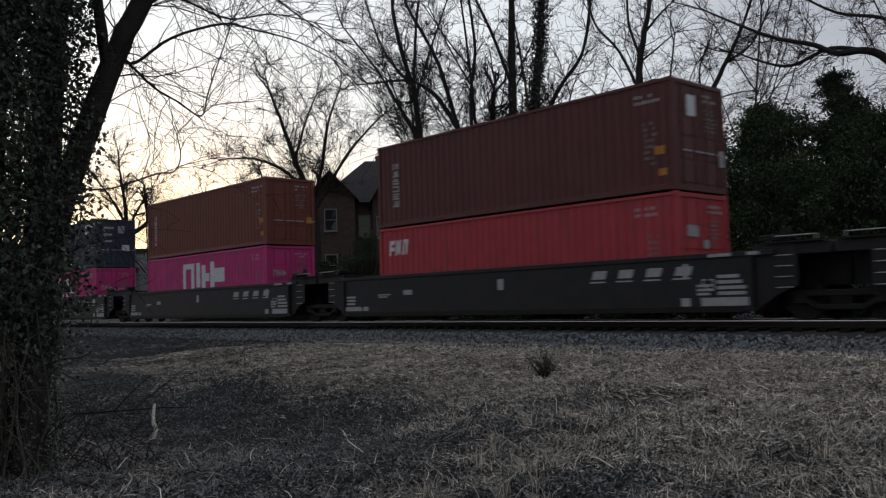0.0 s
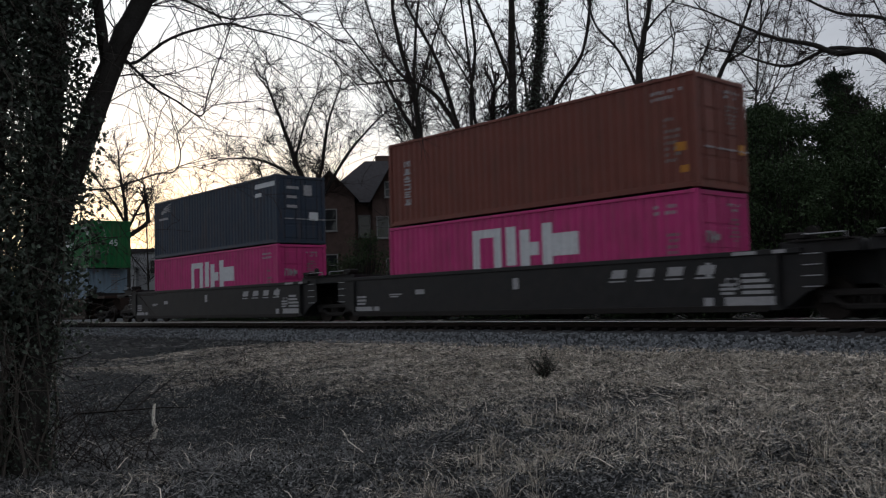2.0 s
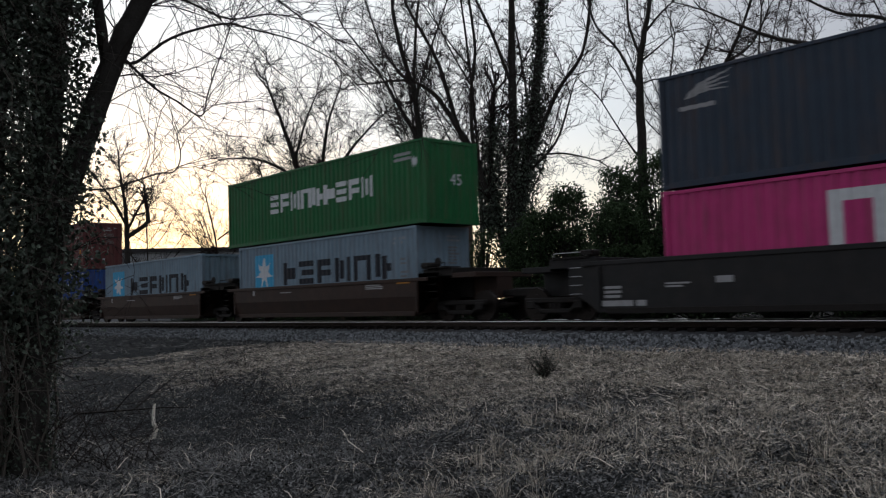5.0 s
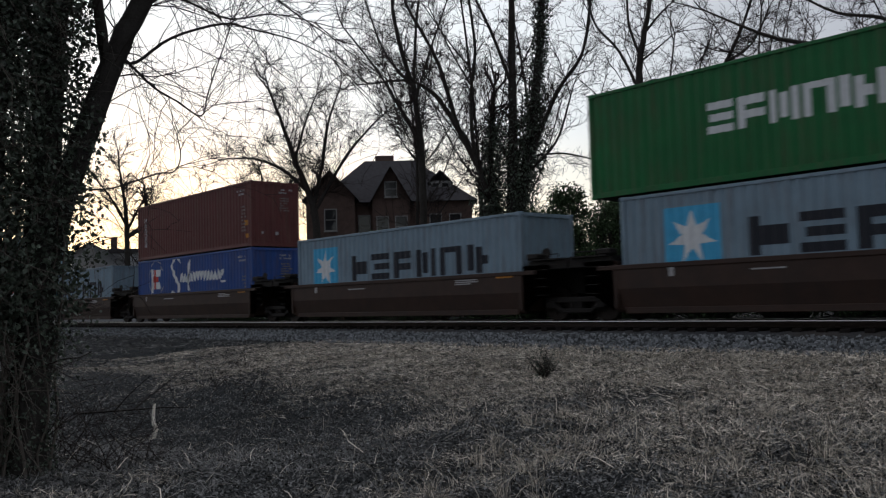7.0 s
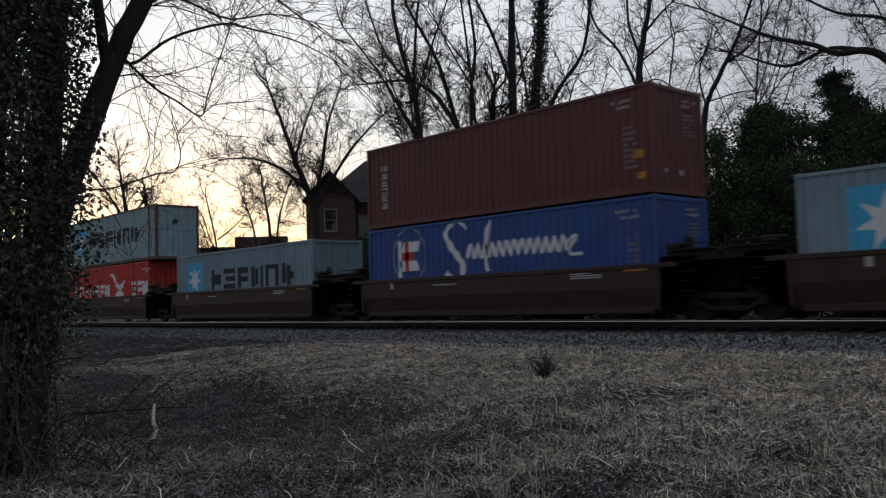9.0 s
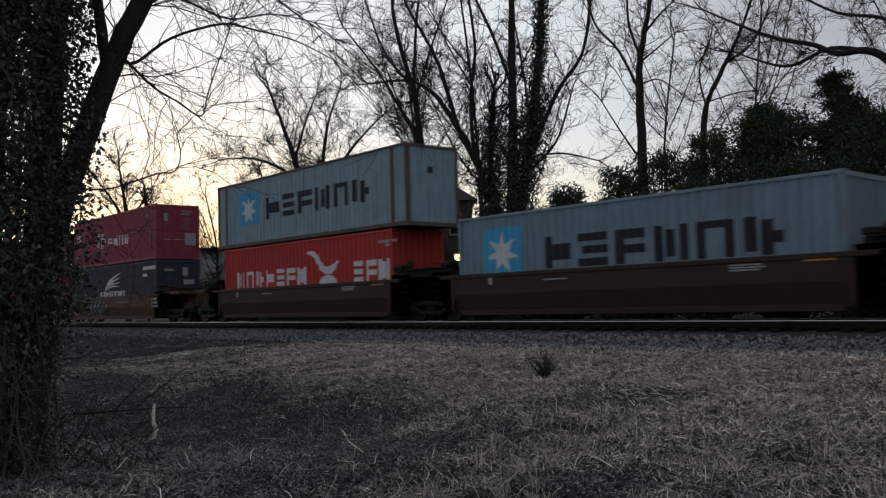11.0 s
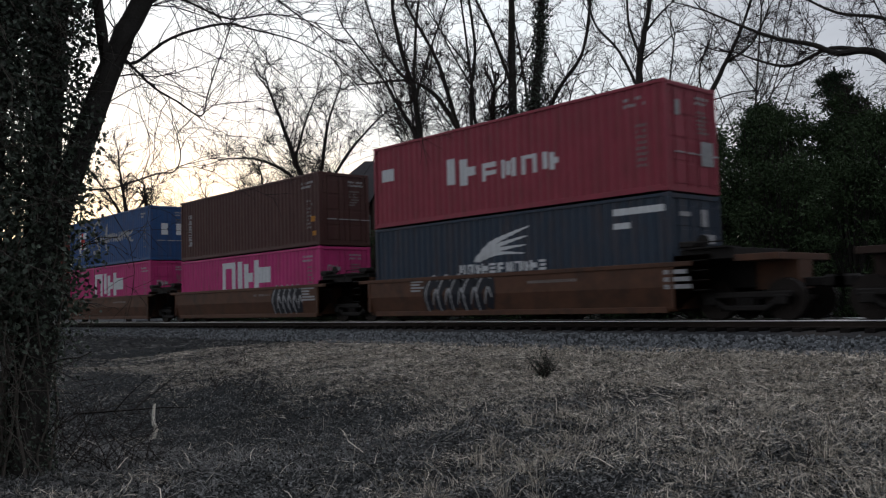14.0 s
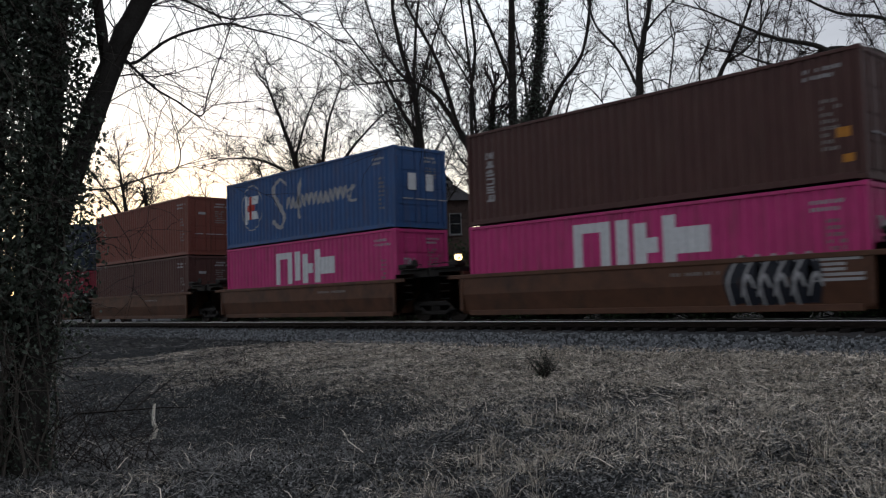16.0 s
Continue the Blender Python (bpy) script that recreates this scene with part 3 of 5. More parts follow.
def flag(c, L, u, v):
    ring = []
    for i in range(24):
        a, b = 2 * math.pi * i / 24, 2 * math.pi * (i + 1) / 24
        ring.append([(u + 0.75 + 0.85 * math.cos(a), v + 0.8 + 1.0 * math.sin(a)), (u + 0.75 + 0.85 * math.cos(b), v + 0.8 + 1.0 * math.sin(b)),
                     (u + 0.75 + 0.81 * math.cos(b), v + 0.8 + 0.955 * math.sin(b)), (u + 0.75 + 0.81 * math.cos(a), v + 0.8 + 0.955 * math.sin(a))])
    mark("brand_ring", ring, PALE, c, L)
    mark("brand_flag", [rect(u + 0.15, v + 0.1, u + 0.33, v + 1.35), rect(u + 0.33, v + 0.95, u + 1.2, v + 1.3, 0.1), rect(u + 0.33, v + 0.3, u + 1.25, v + 0.65, -0.1)], WHITE, c, L)
    mark("brand_cross", [rect(u + 0.55, v + 0.3, u + 0.75, v + 1.3), rect(u + 0.33, v + 0.68, u + 0.95, v + 0.92)], RED_MARK, c, L, lift=0.007)


def text_mesh(chars, size):
    cu = bpy.data.curves.new("number", "FONT")
    cu.body, cu.size = chars, size
    tmp = bpy.data.objects.new("number", cu)
    scene.collection.objects.link(tmp)
    bpy.context.view_layer.update()
    me = bpy.data.meshes.new_from_object(tmp.evaluated_get(bpy.context.evaluated_depsgraph_get()))
    bpy.data.objects.remove(tmp)
    bpy.data.curves.remove(cu)
    return me


def number_on_end(c, chars, L, y, z, size):
    me = text_mesh(chars, size)
    me.materials.append(WHITE)
    ob = new("size_number", me)
    ob.parent = c
    ob.matrix_basis = Matrix.Translation((L / 2 + 0.008, -BOX_W / 2 + y, z)) @ Euler((radians(90), 0, radians(90))).to_matrix().to_4x4()


# ---------------------------------------------------------------- well cars
wheelsets = []


def truck(car, x):
    """A bogie under one end of a car, its wheelsets free to roll."""
    r = 0.483
    t = part("truck", boxed(-0.22, -0.95, 0.32, 0.22, 0.95, 0.62, bevel=0.03), GRIME, car, "grimy cast steel bogie", at=(x, 0, 0))
    for sy in (-1, 1):
        y = sy * 1.02
        sf = bmesh.new()
        box(sf, -1.15, y - 0.07, 0.52, 1.15, y + 0.07, 0.68, bevel=0.03)
        box(sf, -0.55, y - 0.07, 0.22, 0.55, y + 0.07, 0.36, bevel=0.03)
        for sx in (-1, 1):
            rod(sf, (sx * 0.55, y, 0.30), (sx * 0.95, y, 0.58), 0.075, 6)
            box(sf, sx * 0.89 - 0.16, y - 0.10, 0.36, sx * 0.89 + 0.16, y + 0.10, 0.60, bevel=0.03)
        part("side_frame", sf, GRIME, t)
        sp = bmesh.new()
        for k in (-0.16, 0, 0.16):
            rod(sp, (k, y, 0.34), (k, y, 0.54), 0.065, 8)
        part("spring_nest", sp, GRIME, t)
    for sx in (-1, 1):
        w = bmesh.new()
        rod(w, (0, -1.02, 0), (0, 1.02, 0), 0.085, 10)
        for sy in (-1, 1):
            rod(w, (0, sy * 0.70, 0), (0, sy * 0.83, 0), r, 28)
            rod(w, (0, sy * 0.68, 0), (0, sy * 0.71, 0), r + 0.025, 28)
            for k in range(6):
                a = k * math.pi / 3
                rod(w, (0.26 * math.cos(a), sy * 0.83, 0.26 * math.sin(a)), (0.26 * math.cos(a), sy * 0.845, 0.26 * math.sin(a)), 0.05, 8)
        ws = part("wheelset", w, WHEEL, t, "", at=(sx * 0.89, 0, r))
        wheelsets.append(ws)


def well_car(label, mat, centre, pitch, well, black, left_truck=True, right_truck=True, left_end=False, right_end=False):
    """A low steel well for stacked boxes between two end platforms."""
    c = empty("well_car", label, "freight car", "well cars of the train", (centre, RAIL_Y, 0))
    h, e = well / 2, pitch / 2
    top = 1.62 if black else 1.47
    for sy in (-1, 1):
        y0, y1 = sorted((sy * 1.255, sy * 1.33))
        s = bmesh.new()
        if black:
            ya, yb = sorted((sy * 1.255, sy * 1.385))
            box(s, -h, ya, 0.24, h, yb, 1.52)
        else:
            # upright above the waist, leaning inwards below it
            ring = [(1.255, 0.24), (1.30, 0.30), (1.43, 0.85), (1.43, top - 0.10), (1.255, top - 0.10)]
            ends = [[s.verts.new((x, sy * a, b)) for a, b in ring] for x in (-h, h)]
            for i in range(5):
                s.faces.new((ends[0][i], ends[1][i], ends[1][(i + 1) % 5], ends[0][(i + 1) % 5]))
            s.faces.new(ends[0]), s.faces.new(ends[1][::-1])
            bmesh.ops.recalc_face_normals(s, faces=s.faces[:])
        part("side_sheet", s, mat, c)
        yo0, yo1 = sorted((sy * 1.25, sy * (1.42 if black else 1.46)))
        part("top_chord", boxed(-h - 0.5, yo0, top - 0.12, h + 0.5, yo1, top, bevel=0.012), mat, c)
        ys0, ys1 = sorted((sy * 1.25, sy * (1.42 if black else 1.33)))
        part("bottom_sill", boxed(-h + 0.3, ys0, 0.20, h - 0.3, ys1, 0.36, bevel=0.012), GRIME if black else mat, c)
        n = int(well / 1.35)
        for i in range(n + 1):
            x = -h + 0.08 + i * (well - 0.16) / n
            ya, yb = sorted((sy * 1.33, sy * 1.45))
            if i in (0, n):
                part("side_post", boxed(x - 0.05, ya, 0.36, x + 0.05, yb, top - 0.12), mat, c)
        for sx in (-1, 1):
            # sheet beyond the well's bulkhead, tapering up towards the bogie
            k = bmesh.new()
            y = sy * (1.335 if black else 1.40)
            q = [k.verts.new((sx * a, y, z)) for a, z in ((h, 0.24), (h + 0.55, 0.62), (h + 1.0, 0.80), (h + 1.0, top + 0.14), (h, top + 0.14))]
            k.faces.new(q)
            bmesh.ops.solidify(k, geom=k.faces[:], thickness=0.06)
            part("end_gusset", k, mat, c)
    for i in range(5):
        x = -h + (i + 0.5) * well / 5
        part("floor_beam", boxed(x - 0.35, -1.26, 0.20, x + 0.35, 1.26, 0.34), GRIME, c)
    for sx in (-1, 1):
        xa, xb = sorted((sx * h, sx * (h + 0.12)))
        part("bulkhead", boxed(xa, -1.25, 0.30, xb, 1.25, 1.60), mat, c)
        xa, xb = sorted((sx * (h + 0.12), sx * (e - 0.06)))
        deck = boxed(xa, -1.30, 1.48, xb, 1.30, 1.74, bevel=0.01)
        box(deck, xa, -0.4, 0.78, xb, 0.4, 1.48)
        part("end_platform", deck, mat if black else GRIME, c)
        part("walkway", boxed(xa + 0.1, -1.42, 1.745, xb - 0.1, -0.85, 1.785), GRIME, c, "steel grating walkway")
        part("lift_box", boxed(sx * (h + 0.35) - 0.22, -1.40, 1.79, sx * (h + 0.35) + 0.22, -1.0, 1.95, bevel=0.03), GRIME, c)
        rail = bmesh.new()
        for x in (xa + 0.25, xb - 0.25):
            rod(rail, (x, -1.38, 1.74), (x, -1.38, 1.90), 0.014, 6)
        rod(rail, (xa + 0.25, -1.38, 1.90), (xb - 0.25, -1.38, 1.90), 0.014, 6)
        part("grab_iron", rail, PALE if black else GRIME, c)
        xl = sx * (h + 0.72)
        for k in range(4):
            part("ladder_rung", rodded((xl - 0.2, -1.40, 0.75 + k * 0.24), (xl + 0.2, -1.40, 0.75 + k * 0.24), 0.012, 6), PALE if black else GRIME, c)
        wheel = bmesh.new()
        bmesh.ops.create_cone(wheel, cap_ends=True, segments=16, radius1=0.16, radius2=0.16, depth=0.04,
                              matrix=Matrix.Translation((sx * (h + 0.62), -1.05, 1.95)) @ Euler((radians(90), 0, 0)).to_matrix().to_4x4())
        rod(wheel, (sx * (h + 0.62), -1.03, 1.6), (sx * (h + 0.62), -1.03, 1.95), 0.03)
        if sx > 0:
            part("hand_brake", wheel, GRIME, c)
        else:
            wheel.free()
    if right_truck:
        truck(c, e)
    if left_truck and left_end:
        truck(c, -e)
    for sx, flag_end in ((1, right_end), (-1, left_end)):
        if flag_end:
            xa, xb = sorted((sx * (e - 0.1), sx * (e + 1.0)))
            d = boxed(xa, -1.30, 1.40, xb, 1.30, 1.56, bevel=0.01)
            box(d, xa, -0.35, 0.72, xb, 0.35, 1.40)
            part("end_sill", d, mat, c)
            k = boxed(sx * (e + 1.0) - 0.5, -0.11, 0.76, sx * (e + 1.0) + 0.5, 0.11, 0.98, bevel=0.03)
            box(k, sx * (e + 1.75) - 0.28, -0.17, 0.72, sx * (e + 1.75) + 0.28, 0.17, 1.02, bevel=0.05)
            part("coupler", k, GRIME, c)
    return c


def side_plate(car, polys, mat, name="stencil", y=-1.436, label="", black=False):
    if name in SINGLE and len(polys) > 1:
        for poly in polys:
            side_plate(car, [poly], mat, name, y, label, black)
        return
    bm = bmesh.new()
    for poly in polys:
        bm.faces.new([bm.verts.new((u, y if black else y + 0.0 + max(0.0, 0.85 - v) * 0.236, v)) for u, v in poly])
    ob = part(name, bm, mat, car, label)
    return tagged(ob, kind="stuff") if name == "stencil" else ob


def black_marks(c, number=True):
    h = 8.08
    # car-builder's stencils: name bars, size number, data bars, conspicuity plates
    for i in range(4):
        x = 3.4 + i * 0.86
        side_plate(c, [rect(x, 1.02, x + 0.50, 1.06), rect(x + 0.05, 1.12, x + 0.50, 1.34, 0.08)], PALE, y=-1.391, black=True)
    side_plate(c, bars(4.9 + 1.75, 0.62, 5.4 + 1.75, 0.92, 3, 3), PALE, y=-1.391, black=True)
    side_plate(c, [rect(6.2, 0.36, 6.45, 0.56), rect(6.75, 0.36, 8.0, 0.56)], PALE, name="reflector", y=-1.391, black=True)
    side_plate(c, [rect(-8.0, 0.40, -7.0, 0.55), rect(-6.9, 0.40, -6.6, 0.55)], PALE, name="reflector", y=-1.391, black=True)
    side_plate(c, bars(-7.9, 0.62, -7.3, 0.98, 3, 5) + bars(-6.0, 0.85, -5.3, 1.0, 2, 8), PALE, y=-1.391, black=True)
    side_plate(c, [rect(-4.6, 0.92, -4.15, 1.08)], PALE, name="plate", y=-1.391, black=True)
    side_plate(c, [rect(-0.12, 0.95, 0.12, 1.28)], PALE, name="plate", y=-1.391, black=True)
    side_plate(c, bars(7.2, 0.62, 8.0, 1.15, 4, 6), PALE, y=-1.391, black=True)
    side_plate(c, [rect(6.28, 1.06, 6.42, 1.2), rect(6.28, 1.26, 6.42, 1.4)], PALE, name="plate", y=-1.391, black=True)
    side_plate(c, [rect(7.0, 1.52, 7.6, 1.60), rect(8.0, 1.52, 8.3, 1.60)], PALE, y=-1.426, black=True)
    if number:
        me = text_mesh("53", 0.42)
        me.materials.append(PALE)
        ob = new("size_number", me)
        ob.parent = c
        ob.matrix_basis = Matrix.Translation((6.75, -1.393, 0.72)) @ Euler((radians(90), 0, 0)).to_matrix().to_4x4()


def graffiti(c, u, w, seed):
    rnd = random.Random(seed)
    polys = []
    n = 5
    for i in range(n):
        x = u + i * w / n
        polys += ribbon([(x, 0.35 + rnd.uniform(0, .1)), (x + rnd.uniform(-.1, .1), 1.0), (x + w / n * 0.7, 1.35 + rnd.uniform(-.1, .1)), (x + w / n * .8, 0.9), (x + w / n * .6, 0.4)],
                        [0.34, 0.40, 0.30, 0.36, 0.28])
        side_plate(c, polys, INK, "graffiti", y=-1.436 - i * 0.001, label="black sprayed swirl")
        polys = []
    for i in range(n):
        x = u + i * w / n + 0.06
        polys += ribbon([(x - 0.14, 0.3), (x - .2, 0.95), (x + w / n * 0.35, 1.50), (x + w / n * .7, 1.30)], [0.05, 0.07, 0.06, 0.03])
        side_plate(c, polys, PALE, "graffiti", y=-1.443 - i * 0.0006, label="white sprayed outline")
        polys = ribbon([(x + 0.1, 0.55), (x + .3, 1.05), (x + .45, 0.75)], [0.04, 0.09, 0.05])
        side_plate(c, polys, PALE, "graffiti", y=-1.448 - i * 0.0006, label="white sprayed outline")
        polys = []


def build_cars():
    for x, le in ((1.75, False), (-18.15, False), (-38.12, False), (-57.88, True)):
        c = well_car("black steel well car with white stencils", BLACK_STEEL, x, 19.9, 16.3, True, left_end=le, right_end=x > 0)
        black_marks(c)
        load(c)
    for i, x in enumerate((-79.75, -95.6, -111.5, -127.3, -143.0)):
        c = well_car("dark oxide-brown steel well car, worn paint", DARK_OXIDE, x, 15.9, 12.6, False, right_end=i == 0, left_end=i == 4)
        side_plate(c, bars(3.4, 1.16, 4.5, 1.34, 3, i), PALE)
        side_plate(c, bars(-2.4, 1.18, -1.2, 1.24, 1, i + 4), PALE)
        side_plate(c, [rect(-4.6, 1.12, -4.45, 1.34)], PALE, name="plate")
        side_plate(c, [rect(5.2, 1.30, 5.9, 1.44)], ORANGE, name="plate")
        load(c)
    for i, x in enumerate((-162.6, -178.4, -194.25, -210.3, -226.2)):
        c = well_car("orange-brown steel well car with sprayed graffiti", BROWN_STEEL, x, 15.9, 12.6, False, right_end=i == 0, left_end=i == 4)
        side_plate(c, digits(1.4, 1.1, 3.4, 1.25, 1, i), FAINT)
        if i == 0:
            graffiti(c, -3.0, 3.0, 4)
            side_plate(c, bars(-3.9, 1.0, -3.2, 1.4, 4, 8), PALE)
            side_plate(c, bars(6.0, 0.8, 7.0, 1.35, 3, 9), PALE)
        if i == 1:
            graffiti(c, 3.1, 2.0, 7)
            side_plate(c, bars(5.0, 0.85, 6.1, 1.4, 5, 2), PALE)
        load(c)


build_cars()
build_boxes()


# ---------------------------------------------------------------- ground and track
def smooth(t):
    t = min(max(t, 0.0), 1.0)
    return t * t * (3 - 2 * t)


def gz(x, y):
    """Height of the ground: a verge below the ballast, a hollow beside the leaning tree."""
    if y > 16.8:
        return -0.58
    z = -0.92 + 0.34 * smooth((y - 9.0) / 7.8)
    z -= 0.70 * math.exp(-((x + 14.0) / 5.0) ** 2 - ((y - 6.2) / 2.8) ** 2)
    z += 0.16 * math.exp(-((x + 6.0) / 3.5) ** 2 - ((y - 8.3) / 1.6) ** 2)
    fade = smooth((16.8 - y) / 3.0)
    z += fade * (0.10 * noise.noise((x * 0.35, y * 0.35, 2.0)) + 0.05 * noise.noise((x * 1.3, y * 1.3, 7.0)))
    if x < -16 and y < 4:
        z += 0.05 * min(-16 - x, 12)
    return z


def steps(stops):
    out = []
    for a, b, d in stops:
        n = max(1, round((b - a) / d))
        out += [a + (b - a) * i / n for i in range(n)]
    return out + [stops[-1][1]]


def build_ground():
    xs = steps([(-1500, -300, 200), (-300, -60, 30), (-60, -30, 2), (-30, 4, 0.28), (4, 40, 4), (40, 400, 60)])
    ys = steps([(-400, -20, 60), (-20, 0, 3), (0, 17.0, 0.28), (17.0, 40, 4), (40, 300, 40), (300, 1500, 300)])
    verts = []
    for y in ys:
        for x in xs:
            z = gz(x, y)
            if -30 < x < 4 and 0 < y < 16.5:
                z += 0.025 * noise.noise((x * 4, y * 4, 1.0))
            verts.append((x, y, z))
    w = len(xs)
    faces = [(j * w + i, j * w + i + 1, (j + 1) * w + i + 1, (j + 1) * w + i) for j in range(len(ys) - 1) for i in range(w - 1)]
    g = from_lists("ground", verts, faces, SOIL, smooth=True)
    tagged(g, "dead winter grass and leaf litter on dark soil", "ground", kind="structure")
    # ballast bed: a low bank along the track
    prof = [(16.3, -0.72), (17.0, -0.55), (18.0, -0.40), (18.4, -0.31), (18.7, -0.245), (21.25, -0.245), (21.6, -0.30), (23.4, -0.72)]
    xs = steps([(-420, -60, 12), (-60, 6, 0.5), (6, 160, 12)])
    verts, faces = [], []
    for x in xs:
        for y, z in prof:
            k = 0.05 * noise.noise((x * 1.2, y * 1.2, 0.0)) if -60 < x < 6 else 0.0
            verts.append((x, y + k, z + k * 0.6))
    n = len(prof)
    for i in range(len(xs) - 1):
        for j in range(n - 1):
            faces.append((i * n + j, (i + 1) * n + j, (i + 1) * n + j + 1, i * n + j + 1))
    b = from_lists("ballast_bed", verts, faces, BALLAST)
    tagged(b, "grey crushed-stone ballast bank under the track", "ballast", kind="structure")


def build_stones():
    rnd = random.Random(5)
    verts, faces = [], []
    base = [(-1, -1, -1), (1, -1, -1), (1, 1, -1), (-1, 1, -1), (-1, -1, 1), (1, -1, 1), (1, 1, 1), (-1, 1, 1)]
    quads = [(0, 3, 2, 1), (4, 5, 6, 7), (0, 1, 5, 4), (1, 2, 6, 5), (2, 3, 7, 6), (3, 0, 4, 7)]

    def stone(x, y, z, s):
        m = Euler((rnd.uniform(0, 3), rnd.uniform(0, 3), rnd.uniform(0, 3))).to_matrix()
        o = len(verts)
        for p in base:
            q = m @ Vector((p[0] * s * rnd.uniform(0.5, 1.1), p[1] * s * rnd.uniform(0.4, 0.9), p[2] * s * rnd.uniform(0.35, 0.8)))
            verts.append((x + q.x, y + q.y, z + q.z))
        faces.extend(tuple(o + i for i in f) for f in quads)

    for _ in range(13000):
        x = rnd.uniform(-34, 0) if rnd.random() < 0.8 else rnd.uniform(-60, -34)
        y = rnd.uniform(16.75, 18.35)
        if rnd.random() < 0.12:
            y = rnd.uniform(15.9, 16.9)
        z = -0.57 + max(0.0, min(y - 16.8, 1.6)) * 0.15
        stone(x, y, z + rnd.uniform(-0.01, 0.03), rnd.uniform(0.022, 0.048))
    s = from_lists("ballast_stones", verts, faces, STONE)
    tagged(s, "loose grey crushed stones on the track shoulder", "gravel", kind="stuff")


def rail_at(y, name):
    """A flat-bottomed rail with a worn bright head."""
    half = [(0.034, -0.001), (0.036, -0.035), (0.010, -0.05), (0.009, -0.13), (0.07, -0.15), (0.07, -0.165)]
    prof = half + [(-a, b) for a, b in reversed(half)]
    xs = steps([(-420, -60, 60), (-60, 6, 6), (6, 160, 40)])
    n = len(prof)
    verts = [(x, y + a, b - 0.002) for x in xs for a, b in prof]
    faces = [(i * n + j, (i + 1) * n + j, (i + 1) * n + (j + 1) % n, i * n + (j + 1) % n) for i in range(len(xs) - 1) for j in range(n)]
    r = from_lists(name, verts, faces, RAIL_RUST)
    tagged(r, "rusty steel rail with a polished running surface", "rail", "rails")
    top = from_lists("running_surface", [(x, y + a, b) for x in xs for a, b in ((-0.0400, -0.026), (-0.0375, -0.008), (-0.026, 0.003), (0.026, 0.003), (0.0375, -0.008))],
                     [(i * 5 + j, (i + 1) * 5 + j, (i + 1) * 5 + j + 1, i * 5 + j + 1) for i in range(len(xs) - 1) for j in range(4)], RAIL_TOP, r)
    tagged(top, "bright polished steel strip")


def build_ties():
    bm = boxed(-0.115, -1.30, -0.36, 0.115, 1.30, -0.168, bevel=0.015)
    tie = finish("sleeper", bm, TIE)
    tagged(tie, "dark creosoted timber sleeper in the ballast", "sleeper", "sleepers under the rails")
    tie.location = (-60, RAIL_Y, 0)
    rnd = random.Random(3)
    for i in range(1, 125):
        copy_thing(tie, pose(-60 + i * 0.53, RAIL_Y + rnd.uniform(-0.03, 0.03), 0, 0, 0, rnd.uniform(-1, 1)))


build_ground()
rail_at(RAIL_Y - 0.7525, "rail")
rail_at(RAIL_Y + 0.7525, "rail")
build_ties()
build_stones()


# ---------------------------------------------------------------- foliage in bulk
def leaf_mesh(name, centres, size, mat, parent=None, rng=None, droop=0.0, aspect=0.7, lie=None):
    """Small folded leaves, four corners and a midrib each."""
    c = np.asarray(centres, dtype=float)
    n = len(c)
    a = rng.normal(size=(n, 3))
    if lie is not None:
        a[:, 2] *= lie
    a[:, 2] -= droop
    a /= np.linalg.norm(a, axis=1)[:, None]
    b = rng.normal(size=(n, 3))
    if lie is not None:
        b[:, 2] *= lie
    b -= a * (a * b).sum(1)[:, None]
    b /= np.linalg.norm(b, axis=1)[:, None]
    up = np.cross(a, b)
    s = size * rng.uniform(0.55, 1.35, size=(n, 1))
    w = s * aspect
    v = np.stack([c, c + a * s * 0.5 + b * w * 0.5 + up * s * 0.12, c + a * s, c + a * s * 0.5 - b * w * 0.5 + up * s * 0.12], axis=1).reshape(-1, 3)
    i = np.arange(n)[:, None] * 4
    f = np.concatenate([i + [[0, 1, 2]], i + [[0, 2, 3]]], axis=1).reshape(-1, 3)
    return from_lists(name, v.tolist(), f.tolist(), mat, parent)


